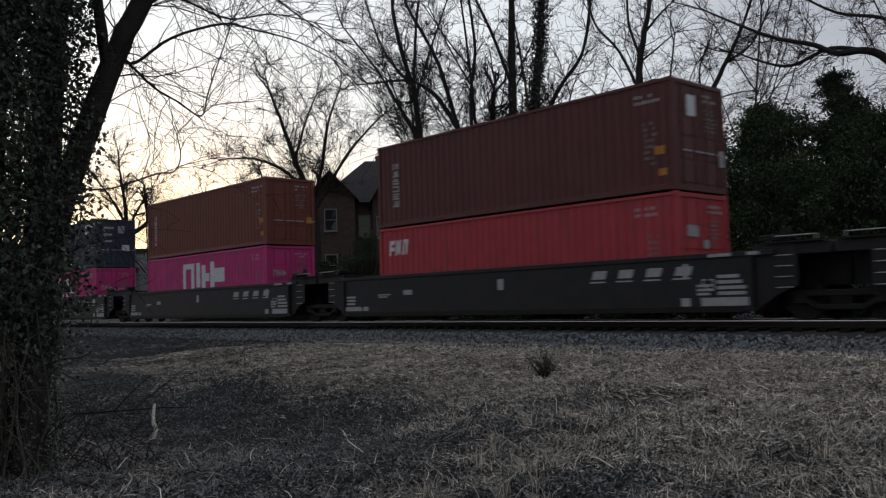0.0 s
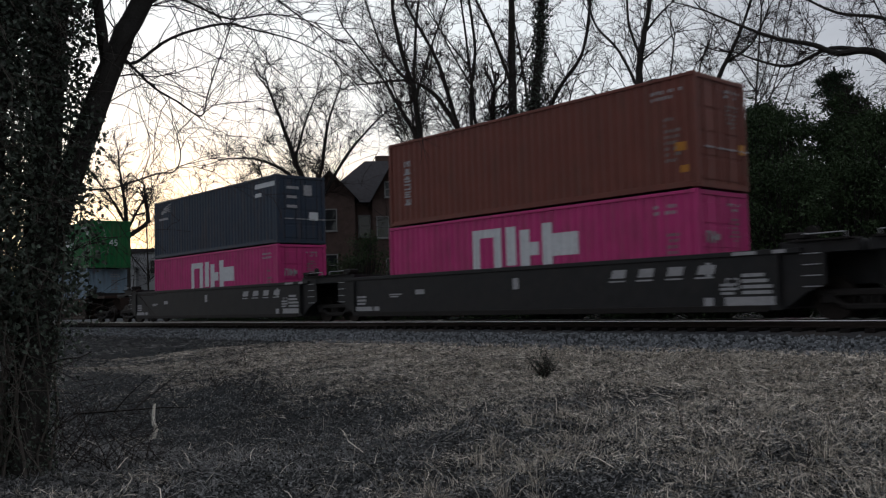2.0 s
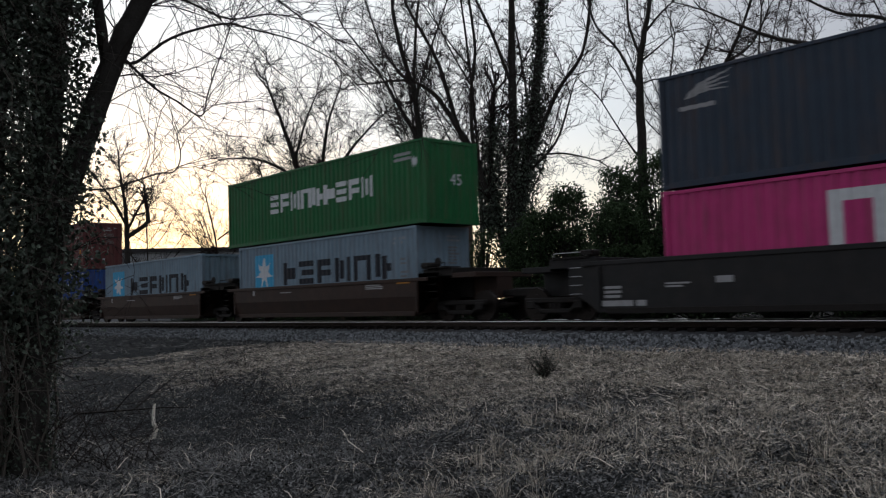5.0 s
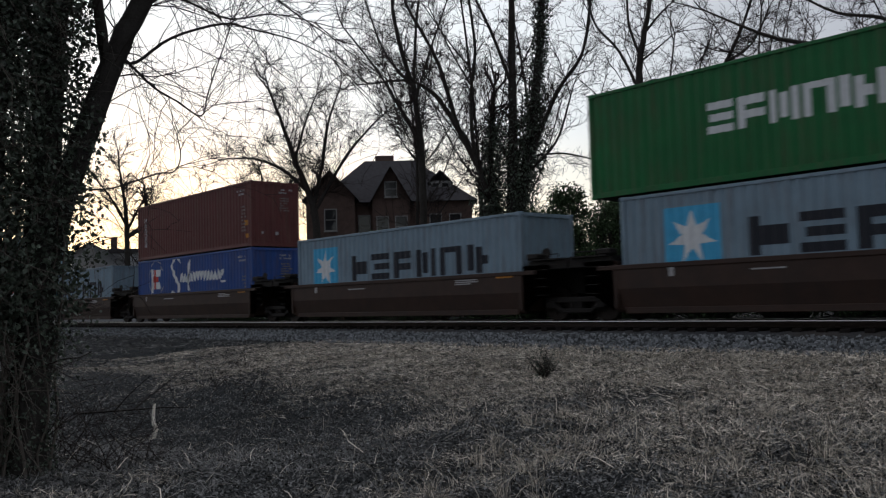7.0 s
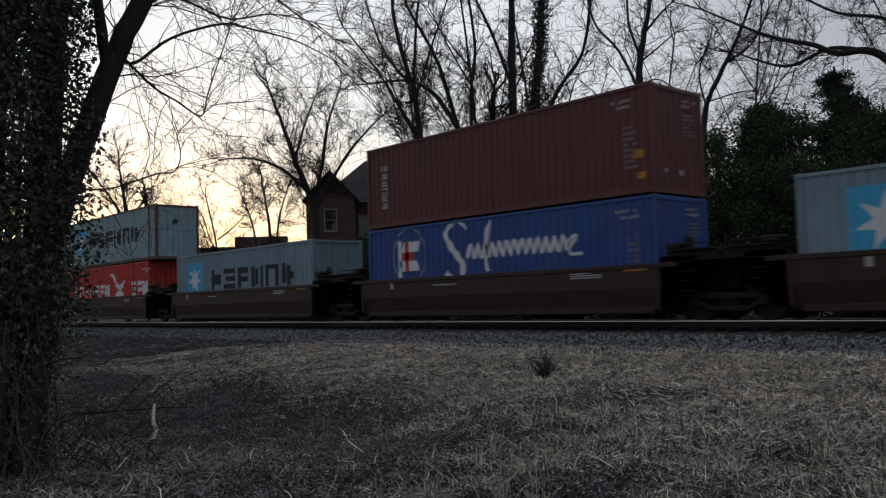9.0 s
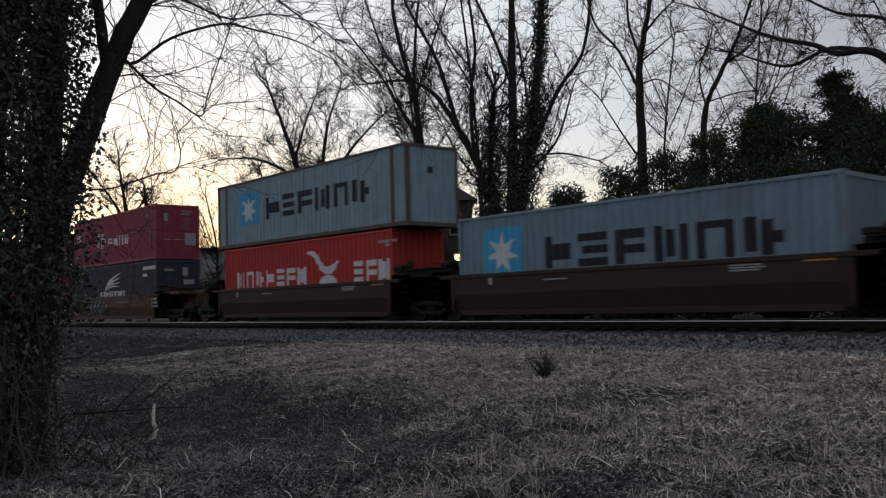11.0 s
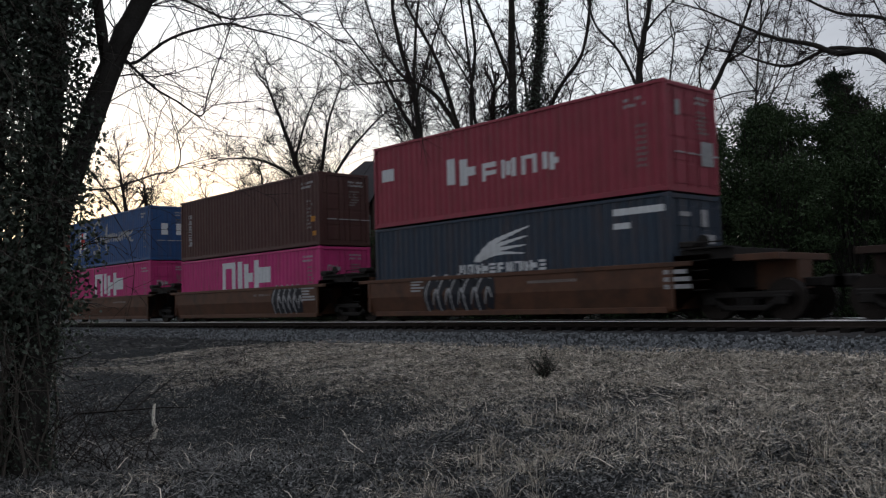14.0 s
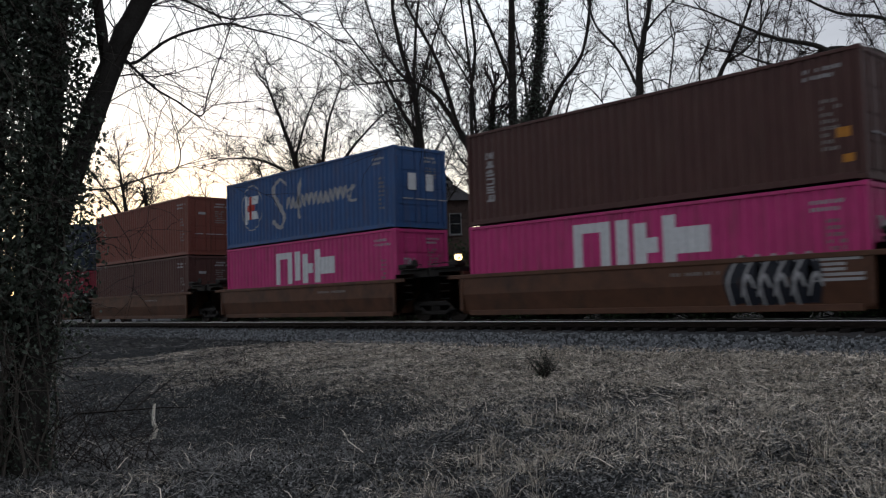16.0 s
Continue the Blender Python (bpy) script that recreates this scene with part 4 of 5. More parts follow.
def blades(name, xy, lo, hi, mat, rng, rise=0.35, width=0.005):
    """Bent dry grass blades lying and leaning every way."""
    n = len(xy)
    base = np.array([(x, y, gz(x, y) - 0.01) for x, y in xy])
    # matted: neighbours lie much the same way
    ang = np.array([5.0 * noise.noise((x * 0.8, y * 0.8, 11.0)) + 1.6 * noise.noise((x * 2.6, y * 2.6, 4.0)) for x, y in xy]) - 0.9
    ang += rng.normal(0, 0.85, n) + math.pi * (rng.random(n) < 0.3)
    length = rng.uniform(lo, hi, n)
    tilt = np.abs(rng.normal(0, rise, n)) + 0.04
    d = np.stack([np.cos(ang) * np.cos(tilt), np.sin(ang) * np.cos(tilt), np.sin(tilt)], 1)
    side = np.stack([-np.sin(ang), np.cos(ang), rng.normal(0, 0.5, n)], 1)
    bend = rng.normal(0, 0.25, (n, 3))
    bend[:, 2] = -np.abs(bend[:, 2]) * 0.6
    w = (width * rng.uniform(0.5, 1.4, n))[:, None]
    L = length[:, None]
    base[:, 2] += rng.uniform(0, 0.04, n)
    p1 = base + d * L * 0.5
    p2 = base + d * L + bend * L * 0.5
    lowest = base[:, 2] + 0.012
    p2[:, 2] = np.maximum(p2[:, 2], lowest)
    v = np.stack([base - side * w, base + side * w, p1 + side * w, p1 - side * w, p2], axis=1).reshape(-1, 3)
    k = np.arange(n)[:, None] * 5
    f4 = (k + [[0, 1, 2, 3]]).tolist()
    f3 = (k + [[3, 2, 4]]).tolist()
    return from_lists(name, v.tolist(), f4 + f3, mat)


def strew_round(rng, n, far):
    """Spots all round the viewpoint, up to the ballast."""
    out = []
    while len(out) < n:
        x, y = rng.uniform(-far - 8, far), rng.uniform(-far, 16.9)
        if 0.4 < math.hypot(x, y):
            out.append((x, y))
    return out


def strew(rng, n, near, far, keep, power):
    """Spots over a fan of the verge before the viewpoint, thickest close to it."""
    out = []
    while len(out) < n:
        d = near + (far - near) * rng.random() ** power
        a = radians(rng.uniform(12, 82))
        x, y = -d * math.sin(a), d * math.cos(a)
        if y < 16.9 and rng.random() < keep(x, y):
            out.append((x, y))
    return out


def bare(x, y):
    """1 in the hollow, 0 out on the open verge."""
    return min(1.0, math.exp(-((x + 14) / 7.0) ** 2 - ((y - 5.5) / 4.0) ** 2) + 0.6 * math.exp(-((x + 8.5) / 3.6) ** 2 - ((y - 2.0) / 2.6) ** 2))


def build_verge():
    rng = np.random.default_rng(4)

    def grassy(x, y):
        return 0.55 + 0.9 * noise.noise((x * 0.45, y * 0.45, 3.0)) + 0.55 * noise.noise((x * 1.9, y * 1.9, 8.0)) + 0.35 * smooth((y - 8) / 6) - 1.0 * bare(x, y) - 0.14 * (1 - smooth((y - 4.5) / 4.5))

    xy = strew(rng, 170000, 4.2, 26, grassy, 1.2)
    g = blades("dead_grass", xy, 0.035, 0.16, STRAW, rng, rise=0.45, width=0.0020)
    tagged(g, "flattened pale dead grass over the verge", "dead grass", kind="stuff")
    xy = strew(rng, 42000, 9.0, 30, lambda x, y: smooth((y - 8.5) / 5.0) * (0.75 + 0.5 * noise.noise((x * 0.5, y * 0.9, 5.0))), 0.8)
    g = blades("verge_grass", xy, 0.08, 0.24, STRAW, rng, rise=0.22, width=0.0042)
    tagged(g, "matted tan dead grass beside the ballast", "dead grass", kind="stuff")
    xy = strew(rng, 60000, 4.2, 22, lambda x, y: 0.35 + 0.65 * bare(x, y), 1.0)
    g = blades("thatch", xy, 0.06, 0.22, THATCH, rng, rise=0.35, width=0.0026)
    tagged(g, "grey matted thatch of old grass in the hollow", "dead grass", kind="stuff")
    xy = strew(rng, 12000, 22, 60, lambda x, y: 0.9, 1.0)
    g = blades("far_grass", xy, 0.12, 0.34, THATCH, rng, rise=0.3, width=0.006)
    tagged(g, "dead grass along the foot of the ballast", "dead grass", kind="stuff")
    xy = strew(rng, 1500, 4.5, 20, lambda x, y: 1 - 0.6 * bare(x, y), 1.0)
    g = blades("dry_stalks", xy, 0.15, 0.45, STRAW, rng, rise=0.6, width=0.0030)
    tagged(g, "longer bleached grass stalks leaning over the verge", "dead grass", kind="stuff")
    xy = strew(rng, 75000, 4.2, 22, lambda x, y: 1.0 - 0.6 * smooth((y - 9) / 5), 1.15)
    pts = [(x, y, gz(x, y) + rng.uniform(0.0, 0.035)) for x, y in xy]
    # Extra sparse grass all round the viewpoint, added to fill outside the fan.
    g = blades("trodden_grass", strew_round(rng, 15000, 12.0), 0.05, 0.2, STRAW, rng, rise=0.35, width=0.003)
    tagged(g, "thin dead grass scattered all round the viewpoint", "dead grass", kind="stuff")
    pts += [(x, y, gz(x, y) + rng.uniform(0.0, 0.03)) for x, y in strew_round(rng, 10000, 12.0)]
    lf = leaf_mesh("fallen_leaves", pts, 0.034, LITTER, rng=rng, lie=0.8)
    tagged(lf, "dry brown fallen leaves strewn over the hollow", "fallen leaves", kind="stuff")


build_verge()


# ---------------------------------------------------------------- trees
class Tubes:
    def __init__(self):
        self.v, self.f = [], []

    def add(self, pts, r0, r1, sides):
        n = len(pts)
        o = len(self.v)
        for i, p in enumerate(pts):
            d = pts[min(i + 1, n - 1)] - pts[max(i - 1, 0)]
            a = d.cross(Vector((0.31, 0.2, 0.93)))
            if a.length < 1e-6:
                a = Vector((1, 0, 0))
            a.normalize()
            b = d.cross(a).normalized()
            r = r0 + (r1 - r0) * i / (n - 1)
            for k in range(sides):
                t = 2 * math.pi * k / sides
                q = p + (a * math.cos(t) + b * math.sin(t)) * r
                self.v.append((q.x, q.y, q.z))
        for i in range(n - 1):
            for k in range(sides):
                k2 = (k + 1) % sides
                self.f.append((o + i * sides + k, o + i * sides + k2, o + (i + 1) * sides + k2, o + (i + 1) * sides + k))

    def mesh(self, name, mat, parent, smooth_it=True):
        return from_lists(name, self.v, self.f, mat, parent, smooth_it)


def turn_off(d, angle, rnd):
    side = d.cross(Vector((rnd.uniform(-1, 1), rnd.uniform(-1, 1), rnd.uniform(-1, 1))))
    if side.length < 1e-4:
        side = Vector((1, 0, 0))
    return (d * math.cos(angle) + side.normalized() * math.sin(angle)).normalized()


def sprout(tubes, p, d, length, r, level, rnd, lift, wander, thin, kids):
    n = 5 if level > 1 else 4 if level > 0 else 3
    pts = [p.copy()]
    q, dd = p.copy(), d.copy()
    for _ in range(n):
        dd = (dd + Vector((rnd.gauss(0, wander), rnd.gauss(0, wander), rnd.gauss(0, wander) + lift))).normalized()
        q = q + dd * length / n
        pts.append(q)
    tubes.add(pts, max(r, thin), max(r * 0.35, thin * 0.6), 4 if level > 1 else 3)
    if level > 0:
        for _ in range(kids):
            i = rnd.randint(1, n)
            base = pts[i - 1].lerp(pts[i], rnd.random())
            way = (pts[i] - pts[i - 1]).normalized()
            sprout(tubes, base, turn_off(way, rnd.uniform(0.45, 1.05), rnd), length * rnd.uniform(0.4, 0.68), r * 0.55, level - 1, rnd, lift, wander, thin, kids)


def curve_points(pts, fine=4):
    out = []
    for i in range(len(pts) - 1):
        p0, p1, p2, p3 = pts[max(i - 1, 0)], pts[i], pts[i + 1], pts[min(i + 2, len(pts) - 1)]
        for k in range(fine):
            t = k / fine
            out.append(0.5 * (2 * p1 + (p2 - p0) * t + (2 * p0 - 5 * p1 + 4 * p2 - p3) * t * t + (3 * p1 - p0 - 3 * p2 + p3) * t ** 3))
    return out + [pts[-1]]


def tree(label, base, limbs, seed, spacing=0.7, reach=2.2, level=2, kids=4, lift=0.06, wander=0.22, thin=0.012, first=0.35, depth=0.35):
    """A bare tree: limbs as (points across and up, thickness at foot and tip); twigs grow along them."""
    rnd = random.Random(seed)
    bx, by = base
    away = Vector((bx, by, 0)).normalized()
    across = Vector((away.y, -away.x, 0))
    t = empty("tree", label, "tree", "trees", (bx, by, gz(bx, by) - 0.05))
    crown = Tubes()
    lines = []
    for k, (pts, r0, r1) in enumerate(limbs):
        lean = rnd.uniform(-depth, depth) if k else 0.0
        s0, z0 = pts[0]
        line = [across * s + away * (lean * math.hypot(s - s0, z - z0) * 0.6) + Vector((0, 0, z - t.location.z)) for s, z in pts]
        line = curve_points(line)
        for p in line[1:]:
            p += Vector((rnd.gauss(0, r0 * 0.05), rnd.gauss(0, r0 * 0.05), 0))
        tb = Tubes()
        tb.add(line, r0, r1, 9 if r0 > 0.06 else 6)
        tb.mesh("trunk" if k == 0 else "limb", BARK, t)
        lines.append((line, r0, r1))
        total = sum((b - a).length for a, b in zip(line, line[1:]))
        steps_n = max(2, int(total / spacing))
        for i in range(steps_n):
            f = (i + rnd.random()) / steps_n
            if k == 0 and f < first:
                continue
            j = min(int(f * (len(line) - 1)), len(line) - 2)
            p = line[j].lerp(line[j + 1], rnd.random())
            way = (line[j + 1] - line[j]).normalized()
            sprout(crown, p, turn_off(way, rnd.uniform(0.5, 1.2), rnd), reach * rnd.uniform(0.5, 1.15) * (1.1 - 0.5 * f),
                   max(thin * 1.6, min((r0 + (r1 - r0) * f) * 0.33, thin * 3.0)), level, rnd, lift, wander, thin, kids)
        way = (line[-1] - line[-2]).normalized()
        for _ in range(2):
            sprout(crown, line[-1], turn_off(way, rnd.uniform(0.1, 0.5), rnd), reach * 0.9, r1, level, rnd, lift, wander, thin, kids)
    crown.mesh("crown", TWIG, t)
    return t, lines


def ivy_on(t, lines, count, spread, size, seed, lo=0.0, hi=1.0, name="ivy"):
    """Ivy leaves crowded round the given stems."""
    rng = np.random.default_rng(seed)
    pts = []
    for _ in range(count):
        line, r0, r1 = lines[rng.integers(len(lines))]
        f = lo + (hi - lo) * rng.random()
        j = min(int(f * (len(line) - 1)), len(line) - 2)
        p = line[j].lerp(line[j + 1], rng.random())
        r = (r0 + (r1 - r0) * f)
        lump = 0.6 + 0.8 * abs(noise.noise((p.z * 1.7, float(seed), 0.5)))
        d = rng.normal(size=3)
        d /= np.linalg.norm(d)
        pts.append(np.array(p) + d * (r + spread * lump * rng.random() ** 0.6))
    ob = leaf_mesh(name, pts, size, IVY, t, rng, droop=0.5)
    tagged(ob, "dark glossy ivy leaves", kind="stuff")


def vines(t, lines):
    """Bare creeper stems that climb and hang round the trunks."""
    rnd = random.Random(8)
    for k in range(26):
        line, r0, _ = lines[k % len(lines)]
        a, tb, pts = rnd.uniform(0, 6.3), Tubes(), []
        top = rnd.randint(7, 12)
        for j in range(0, top):
            a += rnd.gauss(0, 0.35)
            out = r0 * 1.05 + abs(rnd.gauss(0, 0.05))
            pts.append(line[min(j, len(line) - 1)] + Vector((math.cos(a) * out, math.sin(a) * out, 0)))
        tb.add(curve_points(pts, 3), rnd.uniform(0.008, 0.02), 0.006, 5)
        tb.mesh("vine", VINE, t)


def near_tree():
    limbs = [([(-0.22, -1.05), (-0.14, -0.22), (-0.03, 0.60), (0.23, 1.87), (0.60, 3.00), (0.86, 3.71), (1.17, 4.39), (1.47, 5.23)], 0.165, 0.10),
             ([(0.68, 3.32), (0.61, 3.69), (0.51, 4.31)], 0.07, 0.05),
             ([(0.82, 3.42), (0.97, 3.39), (1.34, 3.67), (1.87, 3.84), (2.17, 3.79), (2.64, 3.67), (3.05, 3.46)], 0.022, 0.006),
             ([(0.86, 3.43), (1.14, 3.11), (1.39, 2.94), (1.63, 2.78), (1.72, 3.08), (1.94, 3.76)], 0.016, 0.006),
             ([(0.41, 1.96), (0.73, 1.99), (1.20, 2.18), (1.40, 2.22), (1.48, 2.41), (1.44, 2.67)], 0.012, 0.006),
             ([(0.76, 3.70), (0.97, 3.95), (1.34, 4.29), (1.85, 4.49)], 0.025, 0.010),
             ([(1.04, 4.32), (1.53, 4.12), (1.97, 3.94), (2.44, 4.02), (2.92, 3.94)], 0.018, 0.006),
             ([(1.35, 5.15), (2.11, 4.67), (2.79, 4.27), (3.35, 3.98)], 0.018, 0.006)]
    tree("leaning bare tree with drooping fine twigs", (-9.58, 2.88), limbs, 11, spacing=0.17, reach=1.55, level=2, kids=3,
         lift=-0.05, wander=0.19, thin=0.0033, first=0.55, depth=0.5)
    # Ivied stems above 5 m are unseen, added to shade the hollow.
    limbs = [([(-0.34, -1.05), (-0.26, 0.38), (-0.18, 1.86), (-0.10, 3.37), (0.0, 4.9), (0.1, 7.5), (0.0, 10.5)], 0.20, 0.10),
             ([(-0.75, -1.05), (-0.72, 0.6), (-0.66, 1.9), (-0.55, 3.3), (-0.4, 4.6), (-0.6, 7.0), (-0.9, 9.5)], 0.17, 0.08)]
    t, lines = tree("thick tree trunk wrapped in dark ivy", (-9.45, 3.05), limbs, 12, spacing=0.35, reach=0.9, level=2, kids=3,
                    lift=-0.03, wander=0.22, thin=0.0035, first=0.1, depth=0.2)
    ivy_on(t, lines, 40000, 0.50, 0.058, 21, lo=0.17, hi=1.0)
    ivy_on(t, lines, 5000, 0.17, 0.045, 22, lo=0.0, hi=0.2)
    vines(t, lines)
    tangle = Tubes()
    rnd = random.Random(18)
    for _ in range(150):
        line, r0, _r = lines[rnd.randrange(2)]
        p = line[rnd.randrange(2, 16)] + Vector((rnd.uniform(0.05, 0.5), rnd.uniform(-0.55, -0.1), rnd.uniform(-0.4, 0.4)))
        d = Vector((rnd.gauss(0.25, 0.6), rnd.gauss(0.1, 0.6), rnd.gauss(-0.25, 0.6))).normalized()
        sprout(tangle, p, d, rnd.uniform(0.5, 1.3), 0.005, 1, rnd, -0.07, 0.24, 0.0026, 3)
    tagged(tangle.mesh("creeper", VINE, t), "pale grey bare creeper twigs", kind="stuff")


def far_trees():
    t, lines = tree("bare multi-stemmed tree with ivy on its trunks", (-31.77, 33.27), [
        ([(-0.06, -0.7), (0.12, 5.20), (0.34, 9.15), (0.41, 13.15), (0.51, 16.88), (0.48, 20.65)], 0.34, 0.12),
        ([(0.38, 3.98), (0.95, 7.60), (1.55, 10.94), (1.97, 14.31), (2.26, 17.40), (2.65, 21.45)], 0.34, 0.14),
        ([(-0.25, 3.09), (-0.90, 6.15), (-2.03, 8.89), (-3.05, 10.84), (-4.08, 12.29), (-5.45, 12.98), (-7.48, 12.92)], 0.24, 0.05),
        ([(-2.61, 10.05), (-3.30, 12.71), (-3.87, 14.30), (-5.20, 16.89), (-5.76, 19.13)], 0.13, 0.06),
        ([(-0.50, 4.61), (-1.33, 7.08), (-1.78, 9.24), (-1.80, 11.71), (-1.51, 13.87), (-1.79, 17.01)], 0.15, 0.06),
        ([(1.11, 7.90), (2.75, 11.65), (4.18, 13.73), (4.73, 16.33), (4.99, 19.11)], 0.13, 0.06),
        ([(1.58, 8.33), (3.08, 8.36), (4.85, 7.89)], 0.07, 0.03),
        ([(1.25, 7.59), (2.66, 9.05), (3.50, 11.46)], 0.09, 0.04),
        ([(-0.97, 4.03), (-0.95, 6.76), (-0.77, 10.43)], 0.22, 0.14),
        ([(0.35, 12.23), (-0.62, 15.07), (-1.77, 17.63), (-2.64, 19.58)], 0.10, 0.04)],
        31, spacing=0.6, reach=3.0, level=2, kids=5, thin=0.010)
    ivy_on(t, [lines[0], lines[8]], 5200, 0.95, 0.15, 32, lo=0.1, hi=0.48)
    ivy_on(t, [lines[1]], 4200, 0.40, 0.16, 33, lo=0.0, hi=1.0)
    ivy_on(t, [lines[8]], 2600, 0.62, 0.16, 34, lo=0.2, hi=1.0)
    ivy_on(t, [lines[1]], 4200, 0.95, 0.15, 35, lo=0.0, hi=0.42)
    tree("bare tree with several thin straight stems", (-38.11, 32.36), [
        ([(0.18, -0.7), (0.27, 5.76), (0.22, 10.08), (-0.25, 13.44), (-1.10, 16.84), (-1.34, 20.60)], 0.24, 0.08),
        ([(0.36, 1.81), (0.18, 8.41), (0.04, 11.76), (-0.07, 15.13), (0.32, 19.88)], 0.18, 0.07),
        ([(0.21, 9.74), (-1.21, 12.46), (-2.48, 14.50), (-4.09, 16.56)], 0.10, 0.04),
        ([(-0.05, 12.43), (0.87, 15.45), (1.95, 18.48)], 0.09, 0.04),
        ([(-0.25, 13.44), (-1.79, 15.50), (-3.04, 19.26)], 0.09, 0.04)],
        41, spacing=0.55, reach=2.8, level=2, kids=6, thin=0.010, first=0.3)
    tree("slender bare tree with a straight trunk", (-23.13, 32.63), [
        ([(0.04, -0.7), (0.32, 7.18), (0.32, 9.53), (0.39, 11.36), (0.65, 12.65), (0.97, 14.20), (1.35, 17.34)], 0.24, 0.07),
        ([(0.31, 10.05), (-0.52, 11.97), (-1.50, 13.26), (-1.84, 14.50)], 0.075, 0.04),
        ([(0.43, 11.62), (-0.04, 13.25), (-0.01, 15.11)], 0.075, 0.04),
        ([(0.65, 12.65), (1.44, 13.62), (2.22, 14.33)], 0.06, 0.03),
        ([(0.40, 10.31), (1.19, 10.50), (2.03, 9.91)], 0.045, 0.02),
        ([(0.28, 6.79), (-0.55, 8.15), (-1.38, 9.66)], 0.06, 0.03),
        ([(0.44, 11.35), (1.25, 11.93), (2.02, 12.51)], 0.05, 0.02)],
        51, spacing=0.6, reach=2.4, level=2, kids=5, thin=0.008, first=0.5)
    tree("bare tree with a forked leaning trunk", (-21.87, 35.86), [
        ([(-0.07, -0.7), (0.25, 7.30), (0.47, 9.43), (1.18, 10.97), (1.73, 11.99), (2.42, 13.52), (3.01, 15.32)], 0.17, 0.05),
        ([(0.47, 9.43), (0.23, 10.80), (0.32, 11.61)], 0.06, 0.03),
        ([(0.61, 9.69), (1.76, 9.98), (2.51, 10.04)], 0.04, 0.02),
        ([(1.45, 11.48), (2.61, 12.16), (3.42, 13.66)], 0.07, 0.03)],
        61, spacing=0.6, reach=2.3, level=2, kids=5, thin=0.009, first=0.5)
    tree("spreading bare tree with long level boughs", (-11.04, 32.16), [
        ([(-0.06, -0.7), (0.21, 4.74), (0.21, 7.70), (0.20, 10.71), (0.13, 12.75)], 0.32, 0.14),
        ([(0.22, 7.31), (-0.79, 8.77), (-1.49, 9.19), (-2.41, 9.24), (-3.14, 9.68), (-4.30, 10.10), (-5.48, 10.74), (-6.92, 11.68)], 0.17, 0.03),
        ([(-1.31, 9.12), (-2.58, 9.48), (-3.95, 9.07), (-4.94, 9.38), (-5.94, 9.94)], 0.09, 0.03),
        ([(0.13, 9.52), (-0.88, 10.31), (-2.33, 10.80), (-3.81, 11.94)], 0.09, 0.03),
        ([(0.09, 5.54), (-0.89, 6.76), (-1.78, 6.98), (-2.33, 7.15)], 0.06, 0.02)],
        71, spacing=0.42, reach=2.0, level=2, kids=5, thin=0.008, first=0.5)
    tree("rounded bare tree with a dense twiggy crown", (-51.73, 34.18), [
        ([(0.15, -0.7), (0.08, 6.33), (-0.48, 8.77), (-1.43, 11.22), (-2.18, 13.67), (-2.94, 15.71)], 0.32, 0.07),
        ([(-0.23, 7.14), (0.57, 10.80), (1.03, 13.68), (1.89, 16.16)], 0.17, 0.05),
        ([(-0.48, 8.77), (-2.24, 10.41), (-4.20, 11.23), (-6.15, 11.24)], 0.15, 0.04),
        ([(0.10, 7.55), (2.19, 11.21), (3.86, 13.27), (5.12, 14.52)], 0.14, 0.04),
        ([(-1.44, 10.81), (-0.58, 13.67), (0.26, 15.74)], 0.12, 0.04)],
        81, spacing=0.5, reach=3.1, level=2, kids=7, thin=0.011, first=0.3)
    tree("small distant bare tree", (-69.69, 27.72), [
        ([(0.12, -0.7), (0.02, 6.68), (-0.10, 9.01), (-0.39, 11.34), (-0.60, 12.74)], 0.24, 0.06),
        ([(0.02, 7.15), (1.13, 9.49), (2.03, 10.92)], 0.12, 0.04),
        ([(-0.02, 7.61), (-1.26, 9.93), (-2.33, 11.30)], 0.12, 0.04),
        ([(0.02, 6.68), (1.56, 7.85), (1.66, 8.79)], 0.2, 0.14)],
        91, spacing=0.5, reach=2.5, level=2, kids=7, thin=0.013, first=0.4)
    tree("bare thicket tree of thin upright stems", (-60.51, 35.19), [
        ([(0.41, -0.7), (0.41, 6.21), (0.10, 8.93), (-0.30, 11.66)], 0.17, 0.05),
        ([(0.88, 2.59), (1.04, 7.11), (1.90, 10.29)], 0.12, 0.04),
        ([(-0.44, 2.62), (-0.82, 6.67), (-1.66, 9.39)], 0.12, 0.04)],
        95, spacing=0.5, reach=2.6, level=2, kids=7, thin=0.014, first=0.4)


def wild_tree(label, x, y, h, seed, r=0.16, thin=0.016, kids=5, reach=2.4):
    """A bare woodland tree whose limbs fan out at random."""
    rnd = random.Random(seed)
    limbs = [([(0, -0.7), (rnd.uniform(-.3, .3), h * 0.3), (rnd.uniform(-.6, .6), h * 0.6), (rnd.uniform(-1, 1), h)], r, 0.05)]
    for k in range(7):
        f = rnd.uniform(0.25, 0.75)
        s = rnd.choice((-1, 1)) * rnd.uniform(1.2, 3.6)
        limbs.append(([(0, h * f), (s * 0.45, h * (f + 0.10)), (s, h * (f + rnd.uniform(0.2, 0.36)))], r * 0.45, 0.03))
    tree(label, (x, y), limbs, seed + 1, spacing=0.6, reach=reach, level=2, kids=kids, thin=thin * 0.8, first=0.35)


